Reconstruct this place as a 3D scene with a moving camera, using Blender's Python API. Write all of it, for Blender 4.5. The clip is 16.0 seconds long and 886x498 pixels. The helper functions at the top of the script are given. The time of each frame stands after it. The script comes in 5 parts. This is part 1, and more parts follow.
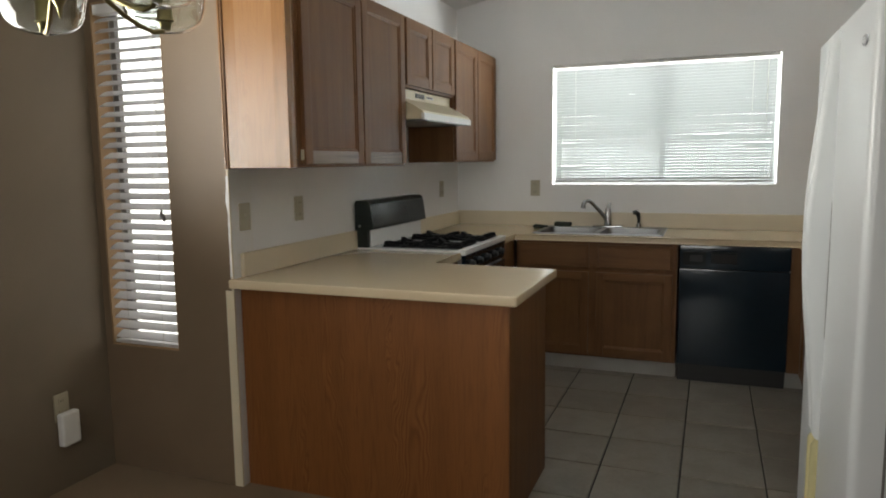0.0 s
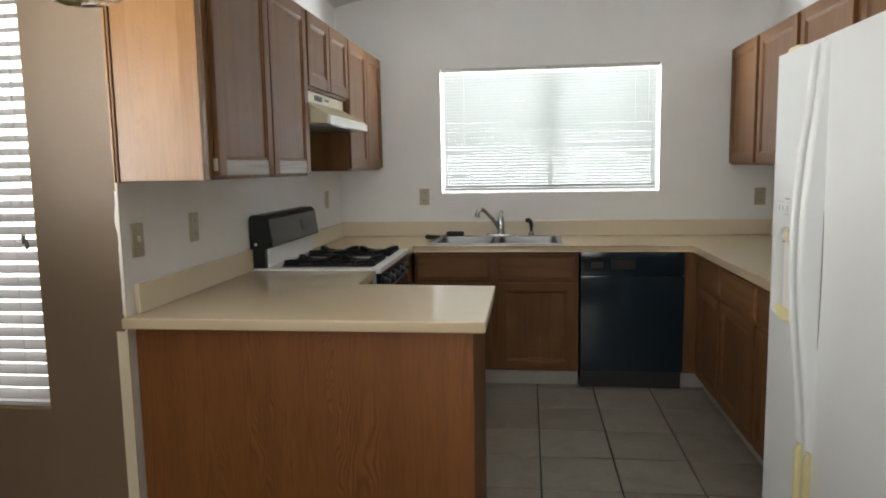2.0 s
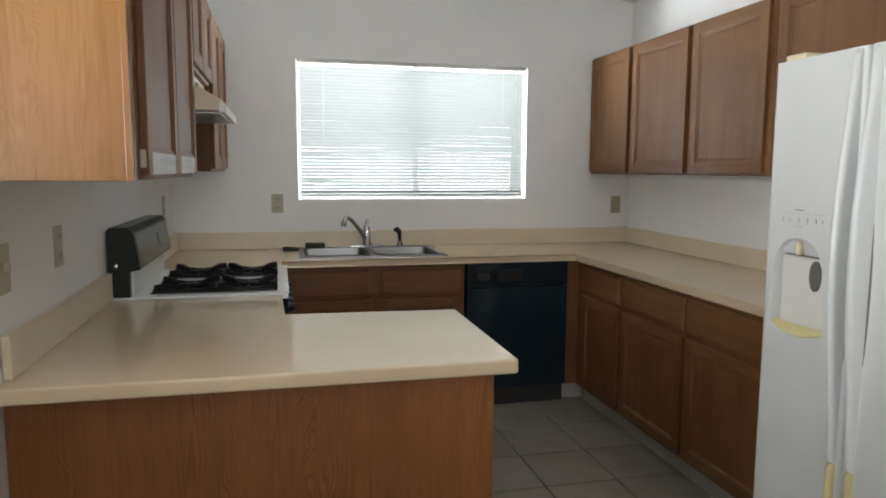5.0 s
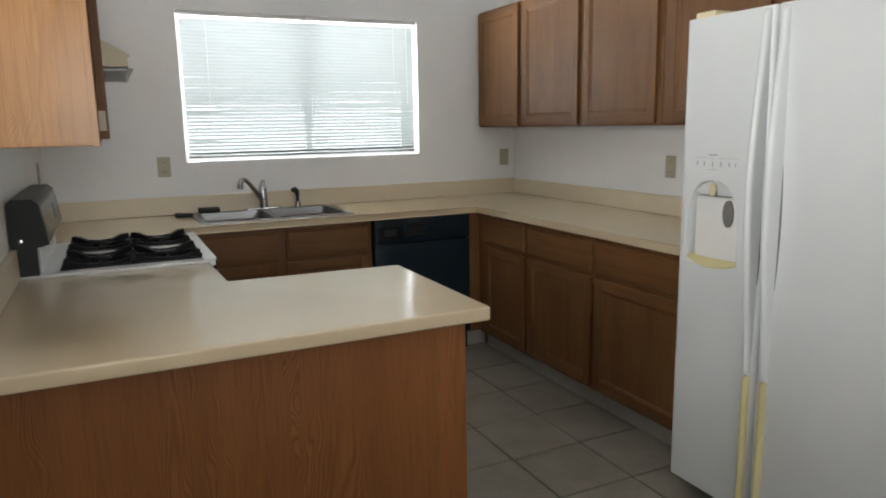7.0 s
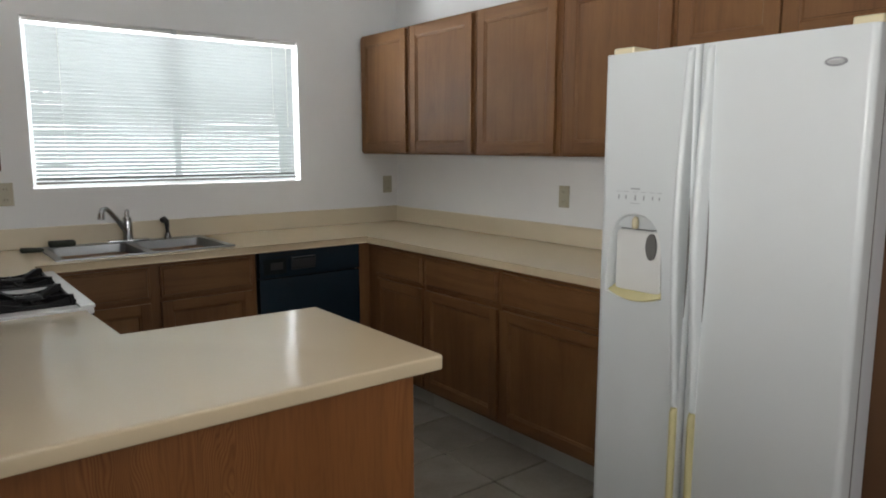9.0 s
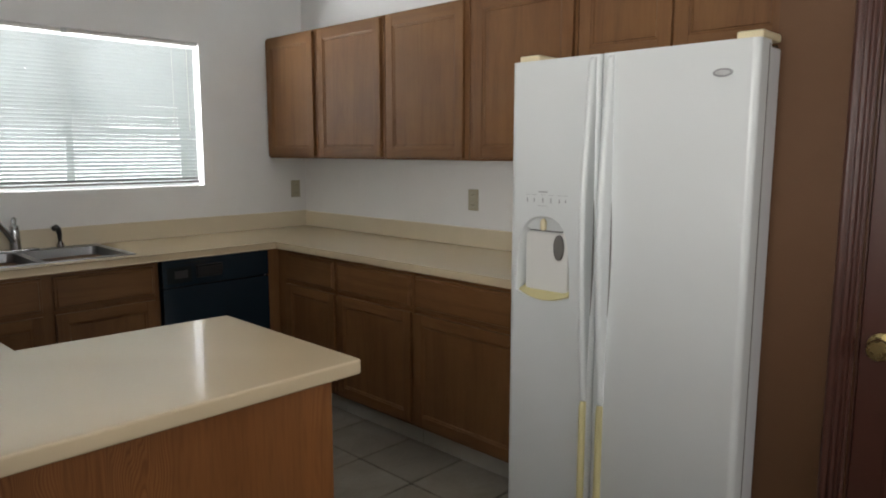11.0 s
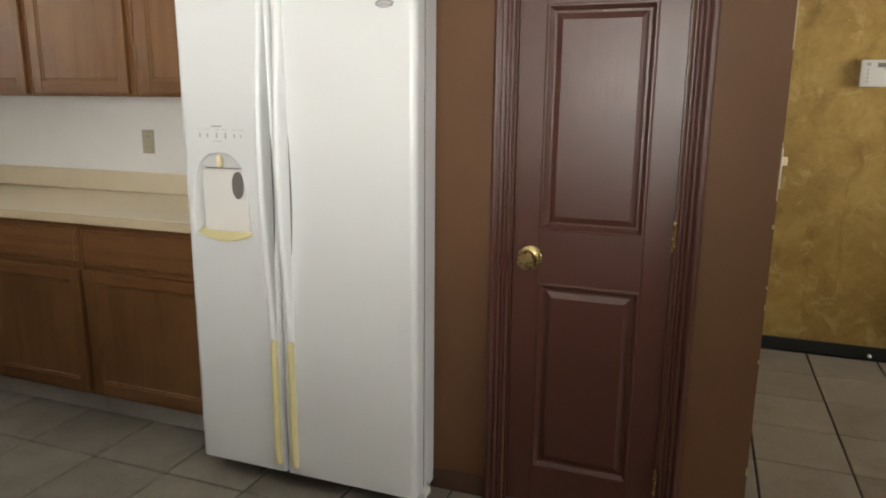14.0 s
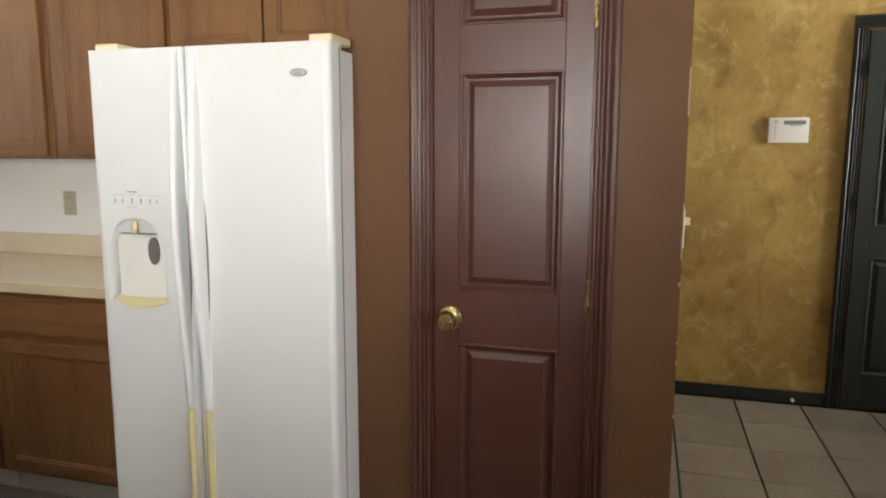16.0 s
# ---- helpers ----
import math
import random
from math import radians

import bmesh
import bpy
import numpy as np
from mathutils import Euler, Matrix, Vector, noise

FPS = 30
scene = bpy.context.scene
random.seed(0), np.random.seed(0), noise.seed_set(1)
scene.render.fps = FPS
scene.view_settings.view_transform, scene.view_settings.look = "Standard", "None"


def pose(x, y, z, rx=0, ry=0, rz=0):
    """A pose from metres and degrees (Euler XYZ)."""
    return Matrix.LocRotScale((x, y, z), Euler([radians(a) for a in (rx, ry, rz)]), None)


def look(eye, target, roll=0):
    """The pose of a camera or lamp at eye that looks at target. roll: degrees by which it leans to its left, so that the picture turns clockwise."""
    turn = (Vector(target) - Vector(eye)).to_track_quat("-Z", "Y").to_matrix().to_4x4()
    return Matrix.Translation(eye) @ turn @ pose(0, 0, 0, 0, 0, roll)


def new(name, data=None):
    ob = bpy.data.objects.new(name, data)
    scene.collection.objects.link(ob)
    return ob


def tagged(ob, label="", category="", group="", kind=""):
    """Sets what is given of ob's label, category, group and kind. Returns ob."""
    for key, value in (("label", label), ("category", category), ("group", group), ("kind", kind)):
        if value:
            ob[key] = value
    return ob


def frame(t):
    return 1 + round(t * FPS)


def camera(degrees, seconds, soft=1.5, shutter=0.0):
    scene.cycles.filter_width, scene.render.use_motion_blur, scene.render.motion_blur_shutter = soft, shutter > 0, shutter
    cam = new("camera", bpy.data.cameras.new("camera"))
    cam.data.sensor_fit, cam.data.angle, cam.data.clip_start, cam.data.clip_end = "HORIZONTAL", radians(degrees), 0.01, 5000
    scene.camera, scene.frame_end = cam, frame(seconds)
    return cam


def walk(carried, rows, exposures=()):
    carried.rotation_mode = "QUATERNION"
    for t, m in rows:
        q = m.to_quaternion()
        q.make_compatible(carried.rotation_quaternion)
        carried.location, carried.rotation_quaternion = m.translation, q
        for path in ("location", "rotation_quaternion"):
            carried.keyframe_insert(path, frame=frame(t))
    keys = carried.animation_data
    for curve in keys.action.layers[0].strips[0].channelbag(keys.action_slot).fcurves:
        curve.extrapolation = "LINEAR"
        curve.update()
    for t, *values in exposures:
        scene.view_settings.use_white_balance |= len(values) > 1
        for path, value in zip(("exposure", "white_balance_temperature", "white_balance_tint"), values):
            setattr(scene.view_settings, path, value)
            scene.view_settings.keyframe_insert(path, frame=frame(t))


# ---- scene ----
cam = camera(65.1, 16.0, soft=1.9)
PATH = [
    (0, (0.639, -2.344, 1.397), (-0.077, -0.493, 1.15), -0.7),
    (0.5, (0.556, -2.276, 1.402), (-0.067, -0.393, 1.151), -1.0),
    (1, (0.443, -2.202, 1.402), (-0.115, -0.293, 1.191), -0.4),
    (1.5, (0.293, -2.167, 1.406), (-0.139, -0.227, 1.183), -0.7),
    (2, (0.148, -2.164, 1.417), (-0.098, -0.193, 1.18), -1.0),
    (2.5, (0.04, -2.092, 1.396), (-0.13, -0.118, 1.125), 1.0),
    (3, (-0.087, -1.939, 1.411), (-0.283, 0.042, 1.211), -0.6),
    (3.5, (-0.177, -1.874, 1.403), (-0.277, 0.111, 1.18), 1.6),
    (4, (-0.322, -1.826, 1.415), (-0.245, 0.158, 1.176), -0.5),
    (4.5, (-0.478, -1.775, 1.407), (-0.208, 0.186, 1.126), 0.6),
    (5, (-0.589, -1.675, 1.412), (-0.133, 0.259, 1.186), 0.3),
    (7.5, (-0.934, -1.56, 1.413), (-0.034, 0.19, 1.056), -0.0),
    (8, (-0.958, -1.412, 1.423), (0.008, 0.318, 1.153), 0.4),
    (8.5, (-0.986, -1.321, 1.423), (0.09, 0.337, 1.119), -0.9),
    (9, (-1.03, -1.326, 1.438), (0.192, 0.23, 1.147), 0.0),
    (11.5, (-1.058, -1.326, 1.443), (0.438, -0.029, 1.157), -0.7),
    (12, (-1.056, -1.336, 1.45), (0.551, -0.181, 1.16), -1.2),
    (12.5, (-1.042, -1.349, 1.441), (0.655, -0.338, 1.13), -0.9),
    (13, (-1.028, -1.368, 1.444), (0.737, -0.486, 1.117), -0.8),
    (13.5, (-1.009, -1.37, 1.434), (0.814, -0.628, 1.08), 0.3),
    (14, (-0.98, -1.387, 1.387), (0.855, -0.709, 0.968), 0.5),
    (14.5, (-0.95, -1.42, 1.394), (0.87, -0.748, 0.91), 0.1),
    (15, (-0.931, -1.452, 1.4), (0.905, -0.827, 0.908), -0.3),
    (15.5, (-0.953, -1.466, 1.423), (0.922, -0.897, 1.022), -0.2),
    (16, (-0.955, -1.485, 1.437), (0.947, -0.933, 1.152), 0.1),
]
# (seconds, stops, kelvin, tint)
EXPOSURES = [(0, -0.56, 6600, 7), (0.6, -0.32, 6700, 8), (1.0, -0.30, 6700, 8.5), (2.5, -0.26, 6450, 8.5), (4.0, -0.30, 6300, 8), (5.0, -0.31, 6350, 8.5), (7.5, -0.36, 6350, 9), (9.0, -0.48, 6300, 9),
             (11.5, -0.58, 6550, 9.5), (12.5, -0.26, 6750, 10), (14.0, 0.10, 6750, 9), (14.5, 0.20, 6850, 9.5), (15.5, 0.25, 6750, 9.5), (16, 0.28, 6700, 9.5)]
walk(cam, [(t, look(eye, target, roll)) for t, eye, target, roll in PATH], EXPOSURES)

# ---- plan (metres) ----
XL, XR, YW = -1.22, 1.80, 2.81          # kitchen: side walls and window wall
XN = -1.95                              # nook's outer wall
YB = 0.02                               # nook's end wall, in line with the cabinets' end
XG = 3.27                               # hall's far wall
XP = 1.185                              # pantry's front
YP0, YP1 = -0.548, -1.597               # pantry's sides
YS = -5.2                               # wall behind the walker
EAVE, RIDGE, XM = 2.55, 2.87, 0.29      # gabled ceiling
WX0, WX1, WZ0, WZ1 = -0.473, 1.043, 1.224, 2.094    # kitchen window
NX0, NX1, NZ0, NZ1 = -1.915, -1.53, 0.585, 2.105    # narrow window of the nook
SY0, SY1, SZ0, SZ1 = -1.87, -0.50, 1.12, 2.12       # nook's side window
CT, CP = 0.915, 0.923                   # worktops: along the walls, peninsula
PITCH = 0.35                            # floor tiles

# ---- light ----
world = bpy.data.worlds.new("sky")
scene.world = world
world.use_nodes = True
wn = world.node_tree.nodes
sky = wn.new("ShaderNodeTexSky")
sky.sky_type, sky.sun_disc = "NISHITA", False
sky.sun_elevation, sky.sun_rotation = radians(54), radians(78)
world.node_tree.links.new(sky.outputs[0], wn["Background"].inputs[0])
wn["Background"].inputs[1].default_value = 0.055

sun = new("sun", bpy.data.lights.new("sun", "SUN"))
sun.data.energy, sun.data.angle, sun.data.color = 3.0, radians(0.5), (1.0, 0.95, 0.87)
sun.matrix_world = look((6.4, 1.4, 9), (0, 0, 0))


def window_light(name, eye, target, w, h, watts, colour, spread=180):
    lamp = new(name, bpy.data.lights.new(name, "AREA"))
    lamp.data.shape, lamp.data.size, lamp.data.size_y = "RECTANGLE", w, h
    lamp.data.energy, lamp.data.color, lamp.data.spread = watts, colour, radians(spread)
    lamp.matrix_world = look(eye, target)
    return lamp


window_light("kitchen_window_daylight", ((WX0 + WX1) / 2, YW + 0.30, 1.65), ((WX0 + WX1) / 2, 0, 1.65), 1.5, 0.85, 155, (0.94, 0.985, 1.0))
window_light("nook_window_daylight", ((NX0 + NX1) / 2, YB + 0.26, 1.33), ((NX0 + NX1) / 2, -1, 1.33), 0.95, 1.60, 20, (1.0, 0.99, 0.96))
window_light("side_window_daylight", (XN - 0.10, (SY0 + SY1) / 2, 1.62), (XN + 3, (SY0 + SY1) / 2 + 1.45, 3.3), 1.3, 0.9, 41, (1.0, 0.985, 0.95), 104)
# fill lamp added behind the walker to lift the south-facing fronts
window_light("south_fill_light", (-0.4, YS + 0.02, 1.65), (0.0, 0, 0.5), 1.7, 1.1, 20, (1.0, 0.98, 0.95), 100)
# fill lamp added to brighten the hall, where no source is known
window_light("hall_fill_light", (2.5, YS + 0.02, 1.6), (3.05, -2, 2.0), 1.1, 1.1, 46, (1.0, 0.98, 0.95), 84)

# ---- materials ----


def nodes_of(name, rough=0.5, metal=0.0, spec=0.5):
    m = bpy.data.materials.new(name)
    m.use_nodes = True
    b = m.node_tree.nodes["Principled BSDF"]
    b.inputs["Roughness"].default_value = rough
    b.inputs["Metallic"].default_value = metal
    b.inputs["Specular IOR Level"].default_value = spec
    return m, m.node_tree.nodes, m.node_tree.links, b


def coords(n, l, scale, drift=True):
    tc, mp = n.new("ShaderNodeTexCoord"), n.new("ShaderNodeMapping")
    mp.inputs["Scale"].default_value = scale
    if drift:
        info, cx = n.new("ShaderNodeObjectInfo"), n.new("ShaderNodeCombineXYZ")
        mul = n.new("ShaderNodeMath")
        mul.operation = "MULTIPLY"
        mul.inputs[1].default_value = 37.0
        l.new(info.outputs["Random"], mul.inputs[0])
        for k in range(3):
            l.new(mul.outputs[0], cx.inputs[k])
        l.new(cx.outputs[0], mp.inputs["Location"])
    l.new(tc.outputs["Object"], mp.inputs["Vector"])
    return mp.outputs[0]


def noise_tex(n, l, vec, scale=1.0, detail=4.0, dist=0.0, rough=0.55):
    t = n.new("ShaderNodeTexNoise")
    t.inputs["Scale"].default_value, t.inputs["Detail"].default_value = scale, detail
    t.inputs["Distortion"].default_value, t.inputs["Roughness"].default_value = dist, rough
    l.new(vec, t.inputs["Vector"])
    return t.outputs["Fac"]


def ramp(n, l, fac, stops):
    r = n.new("ShaderNodeValToRGB")
    el = r.color_ramp.elements
    while len(el) < len(stops):
        el.new(0.5)
    for e, (p, c) in zip(el, stops):
        e.position, e.color = p, (*c, 1)
    l.new(fac, r.inputs[0])
    return r.outputs[0]


def mix(n, l, kind, fac, a, b):
    x = n.new("ShaderNodeMix")
    x.data_type, x.blend_type = "RGBA", kind
    for sock, v in ((x.inputs[0], fac), (x.inputs[6], a), (x.inputs[7], b)):
        if hasattr(v, "links"):
            l.new(v, sock)
        elif isinstance(v, tuple):
            sock.default_value = (*v, 1)
        else:
            sock.default_value = v
    return x.outputs[2]


def bump(n, l, b, height, strength, dist=0.01):
    bp = n.new("ShaderNodeBump")
    bp.inputs["Strength"].default_value, bp.inputs["Distance"].default_value = strength, dist
    l.new(height, bp.inputs["Height"])
    l.new(bp.outputs[0], b.inputs["Normal"])


def rough_map(n, l, b, fac, lo, hi):
    mr = n.new("ShaderNodeMapRange")
    mr.inputs["To Min"].default_value, mr.inputs["To Max"].default_value = lo, hi
    l.new(fac, mr.inputs["Value"])
    l.new(mr.outputs[0], b.inputs["Roughness"])


def scaled(c, f):
    return tuple(min(1.0, v * f) for v in c)


def paint(name, colour, rough=0.6, blotch=0.06, relief=0.12, spec=0.4, peel=95.0):
    """Rolled wall paint: soft blotches and orange-peel relief."""
    m, n, l, b = nodes_of(name, rough, 0, spec)
    v = coords(n, l, (1, 1, 1), False)
    big = noise_tex(n, l, v, 1.7, 5, 0.4)
    l.new(ramp(n, l, big, [(0.3, scaled(colour, 1 - blotch)), (0.7, scaled(colour, 1 + blotch))]), b.inputs["Base Color"])
    rough_map(n, l, b, noise_tex(n, l, v, 4.0, 3), rough - 0.08, rough + 0.08)
    bump(n, l, b, noise_tex(n, l, v, peel, 2), relief, 0.004)
    return m


def wood(name, dark, mid, light, axis="z", rough=0.42, figure=9.0, spec=0.45, wide=1.0):
    """Stained oak: long figure, fine pores and handling stains; axis is the way of the grain."""
    m, n, l, b = nodes_of(name, rough, 0, spec)
    along = {"x": (0.07, 1, 1), "y": (1, 0.07, 1), "z": (1, 1, 0.07)}[axis]
    v = coords(n, l, tuple(a * wide for a in along))
    fig = noise_tex(n, l, v, figure, 3, 1.6, 0.5)
    wv = n.new("ShaderNodeMath")
    wv.operation = "PINGPONG"
    mul = n.new("ShaderNodeMath")
    mul.operation = "MULTIPLY"
    mul.inputs[1].default_value = 5.0
    l.new(fig, mul.inputs[0])
    l.new(mul.outputs[0], wv.inputs[0])
    wv.inputs[1].default_value = 1.0
    base = ramp(n, l, wv.outputs[0], [(0.0, dark), (0.25, mid), (1.0, light)])
    pores = noise_tex(n, l, v, 150.0, 3, 0.2, 0.7)
    base = mix(n, l, "MULTIPLY", 0.22, base, ramp(n, l, pores, [(0.34, (0.66, 0.62, 0.58)), (0.54, (1, 1, 1))]))
    stain = noise_tex(n, l, coords(n, l, (1, 1, 1)), 3.2, 4, 0.5)
    base = mix(n, l, "MULTIPLY", 0.6, base, ramp(n, l, stain, [(0.32, (0.74, 0.66, 0.60)), (0.62, (1.06, 1.06, 1.03))]))
    l.new(base, b.inputs["Base Color"])
    rough_map(n, l, b, stain, rough - 0.08, rough + 0.16)
    bump(n, l, b, pores, 0.12, 0.002)
    return m


def plain(name, colour, rough=0.4, metal=0.0, vary=0.05, relief=0.0, scale=30.0, spec=0.5):
    m, n, l, b = nodes_of(name, rough, metal, spec)
    v = coords(n, l, (1, 1, 1))
    f = noise_tex(n, l, v, scale, 4)
    big = noise_tex(n, l, v, 2.5, 3)
    c = ramp(n, l, big, [(0.3, scaled(colour, 1 - vary)), (0.7, scaled(colour, 1 + vary))])
    l.new(c, b.inputs["Base Color"])
    rough_map(n, l, b, f, max(0.02, rough - 0.06), min(1, rough + 0.08))
    if relief:
        bump(n, l, b, f, relief, 0.002)
    return m


M_WHITE = paint("kitchen_paint", (0.79, 0.783, 0.772), 0.55, 0.035, 0.10)
M_CEIL = paint("ceiling_paint", (0.78, 0.78, 0.77), 0.8, 0.03, 0.35, peel=140.0)
M_CREAM = paint("cream_paint", (0.72, 0.64, 0.47), 0.55, 0.05, 0.10)
M_BROWN = paint("brown_paint", (0.183, 0.130, 0.083), 0.5, 0.07, 0.12, 0.3)
# the brown paint again, greyed for cool daylight on the side wall
M_BROWN_COOL = paint("brown_paint_cool_lit", (0.190, 0.150, 0.104), 0.5, 0.07, 0.12, 0.3)
# brown wall paint, lightened and warmed to stand for sun on the reveal
M_BROWN_SUN = paint("brown_paint_sunlit", (0.33, 0.21, 0.11), 0.5, 0.06, 0.1, 0.3)
M_PANTRY = paint("chestnut_paint", (0.120, 0.057, 0.025), 0.58, 0.08, 0.12, 0.3)
M_OUT = paint("stucco", (0.55, 0.48, 0.40), 0.9, 0.08, 0.5, 0.2)
M_OAK = wood("cabinet_oak", (0.136, 0.060, 0.021), (0.154, 0.070, 0.025), (0.174, 0.082, 0.030), rough=0.46, spec=0.3)
M_OAKH = wood("cabinet_oak_rail", (0.136, 0.060, 0.021), (0.154, 0.070, 0.025), (0.174, 0.082, 0.030), "y", rough=0.46, spec=0.3)
M_OAKX = wood("cabinet_oak_rail_across", (0.136, 0.060, 0.021), (0.154, 0.070, 0.025), (0.174, 0.082, 0.030), "x", rough=0.46, spec=0.3)
M_WORN = wood("worn_oak_rail", (0.125, 0.082, 0.052), (0.185, 0.130, 0.088), (0.25, 0.185, 0.135), "y", 0.3, 12.0, 0.5)
M_KICK = plain("vinyl_kick", (0.40, 0.385, 0.35), 0.55, 0, 0.15, 0.1)
M_BASEBR = plain("brown_base", (0.07, 0.036, 0.022), 0.4, 0, 0.15, 0.1)
M_BLACKP = paint("black_paint", (0.018, 0.020, 0.019), 0.42, 0.1, 0.08, 0.35)
M_CHROME = plain("chrome", (0.42, 0.43, 0.44), 0.18, 1.0, 0.03)
M_STEEL = plain("brushed_steel", (0.27, 0.275, 0.28), 0.36, 1.0, 0.06, 0.05, 90)
M_BRASS = plain("brass", (0.50, 0.39, 0.18), 0.26, 1.0, 0.12, 0.05)
M_FRIDGE = plain("fridge_enamel", (0.69, 0.71, 0.71), 0.30, 0, 0.015, 0.05, 240.0)
M_FRSIDE = plain("fridge_side", (0.72, 0.74, 0.76), 0.4, 0, 0.03, 0.1, 240.0)
M_YELLOW = plain("yellowed_plastic", (0.64, 0.57, 0.30), 0.42, 0, 0.12)
M_CREAMPL = plain("cream_plastic", (0.70, 0.61, 0.40), 0.4, 0, 0.06)
M_ALMOND = plain("almond_enamel", (0.60, 0.53, 0.37), 0.35, 0, 0.05)
# paler copy of the worktop laminate, with light on upright faces in the colour
M_TOP_LIT = plain("almond_laminate_lit", (0.64, 0.55, 0.40), 0.3, 0, 0.03)
M_PLATE = plain("tan_plate", (0.42, 0.38, 0.28), 0.4, 0, 0.05)
M_WHITEEN = plain("white_enamel", (0.78, 0.78, 0.77), 0.22, 0, 0.03)
M_WHITEPL = plain("white_plastic", (0.76, 0.75, 0.72), 0.42, 0, 0.04)
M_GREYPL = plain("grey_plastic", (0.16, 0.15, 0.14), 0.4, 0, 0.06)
M_BLACKGL = plain("black_enamel", (0.008, 0.017, 0.026), 0.12, 0, 0.1, 0.015, 6.0)
M_BLACKPL = plain("black_plastic", (0.014, 0.014, 0.015), 0.45, 0, 0.1)
M_IRON = plain("cast_iron", (0.012, 0.012, 0.013), 0.6, 0, 0.15, 0.25, 200, spec=0.2)
M_PANEL = plain("control_glass", (0.010, 0.014, 0.015), 0.2, 0, 0.05, spec=0.3)
M_GUARD = plain("backguard_enamel", (0.012, 0.016, 0.014), 0.3, 0, 0.1, spec=0.25)
M_SPONGE = plain("scouring_pad", (0.03, 0.035, 0.025), 0.95, 0, 0.2, 0.8, 160)
M_GROUT = plain("grout", (0.028, 0.025, 0.022), 0.95, 0, 0.25, 0.3, 60)
M_INK = plain("grey_print", (0.34, 0.34, 0.35), 0.5)
M_KEYPAD = plain("aged_keypad_plastic", (0.56, 0.55, 0.51), 0.45, 0, 0.05)
M_PLASTER = plain("bare_plaster", (0.40, 0.32, 0.19), 0.8, 0, 0.1)
M_CORD = plain("blind_cord", (0.6, 0.58, 0.52), 0.8)
M_TRACK = plain("aluminium_frame", (0.62, 0.63, 0.63), 0.35, 0.6, 0.04)


def worktop_laminate():
    m, n, l, b = nodes_of("almond_laminate", 0.15, 0, 0.5)
    v = coords(n, l, (1, 1, 1), False)
    big = noise_tex(n, l, v, 1.4, 2)
    l.new(ramp(n, l, big, [(0.2, (0.560, 0.452, 0.305)), (0.8, (0.592, 0.484, 0.332))]), b.inputs["Base Color"])
    return m


def math_node(n, l, op, a, b=0.0):
    x = n.new("ShaderNodeMath")
    x.operation = op
    for sock, v in zip(x.inputs, (a, b)):
        if hasattr(v, "links"):
            l.new(v, sock)
        else:
            sock.default_value = v
    return x.outputs[0]


def veneer(name, dark, mid, light, rough=0.4, spec=0.45):
    """Rotary oak veneer in upright strips with cathedral arches."""
    m, n, l, b = nodes_of(name, rough, 0, spec)
    tc, sp = n.new("ShaderNodeTexCoord"), n.new("ShaderNodeSeparateXYZ")
    l.new(tc.outputs["Object"], sp.inputs[0])
    soft = noise_tex(n, l, coords(n, l, (3, 3, 0.8), False), 1.6, 3, 0.3)
    xx = math_node(n, l, "ADD", sp.outputs[0], math_node(n, l, "MULTIPLY", soft, 0.24))
    strip = math_node(n, l, "FLOOR", math_node(n, l, "DIVIDE", xx, 0.19))
    local = math_node(n, l, "SUBTRACT", math_node(n, l, "FRACT", math_node(n, l, "DIVIDE", xx, 0.19)), 0.5)
    off = math_node(n, l, "FRACT", math_node(n, l, "MULTIPLY", math_node(n, l, "SINE", math_node(n, l, "MULTIPLY", strip, 12.9)), 437.5))
    zz = math_node(n, l, "ADD", sp.outputs[2], off)
    arch = math_node(n, l, "ADD", math_node(n, l, "MULTIPLY", zz, 0.38), math_node(n, l, "MULTIPLY", math_node(n, l, "MULTIPLY", local, local), math_node(n, l, "ADD", 2.0, math_node(n, l, "MULTIPLY", off, 7.0))))
    ring = math_node(n, l, "SINE", math_node(n, l, "MULTIPLY", math_node(n, l, "ADD", arch, math_node(n, l, "MULTIPLY", soft, 0.25)), 62.0))
    fac = math_node(n, l, "ADD", math_node(n, l, "MULTIPLY", ring, 0.5), 0.5)
    c = ramp(n, l, fac, [(0.0, dark), (0.3, mid), (1.0, light)])
    where = noise_tex(n, l, coords(n, l, (5, 5, 1.1), False), 1.0, 3)
    c = mix(n, l, "MIX", ramp(n, l, where, [(0.44, (0.12, 0.12, 0.12)), (0.62, (1, 1, 1))]), scaled(mid, 1.01), c)
    tone = noise_tex(n, l, coords(n, l, (9, 9, 0.15), False), 1.0, 3)
    c = mix(n, l, "MULTIPLY", 0.8, c, ramp(n, l, tone, [(0.3, (0.80, 0.77, 0.74)), (0.7, (1.05, 1.05, 1.05))]))
    pores = noise_tex(n, l, coords(n, l, (1, 1, 0.05), False), 130, 2)
    c = mix(n, l, "MULTIPLY", 0.5, c, ramp(n, l, pores, [(0.36, (0.74, 0.70, 0.66)), (0.52, (1, 1, 1))]))
    l.new(c, b.inputs["Base Color"])
    rough_map(n, l, b, tone, rough - 0.04, rough + 0.1)
    return m


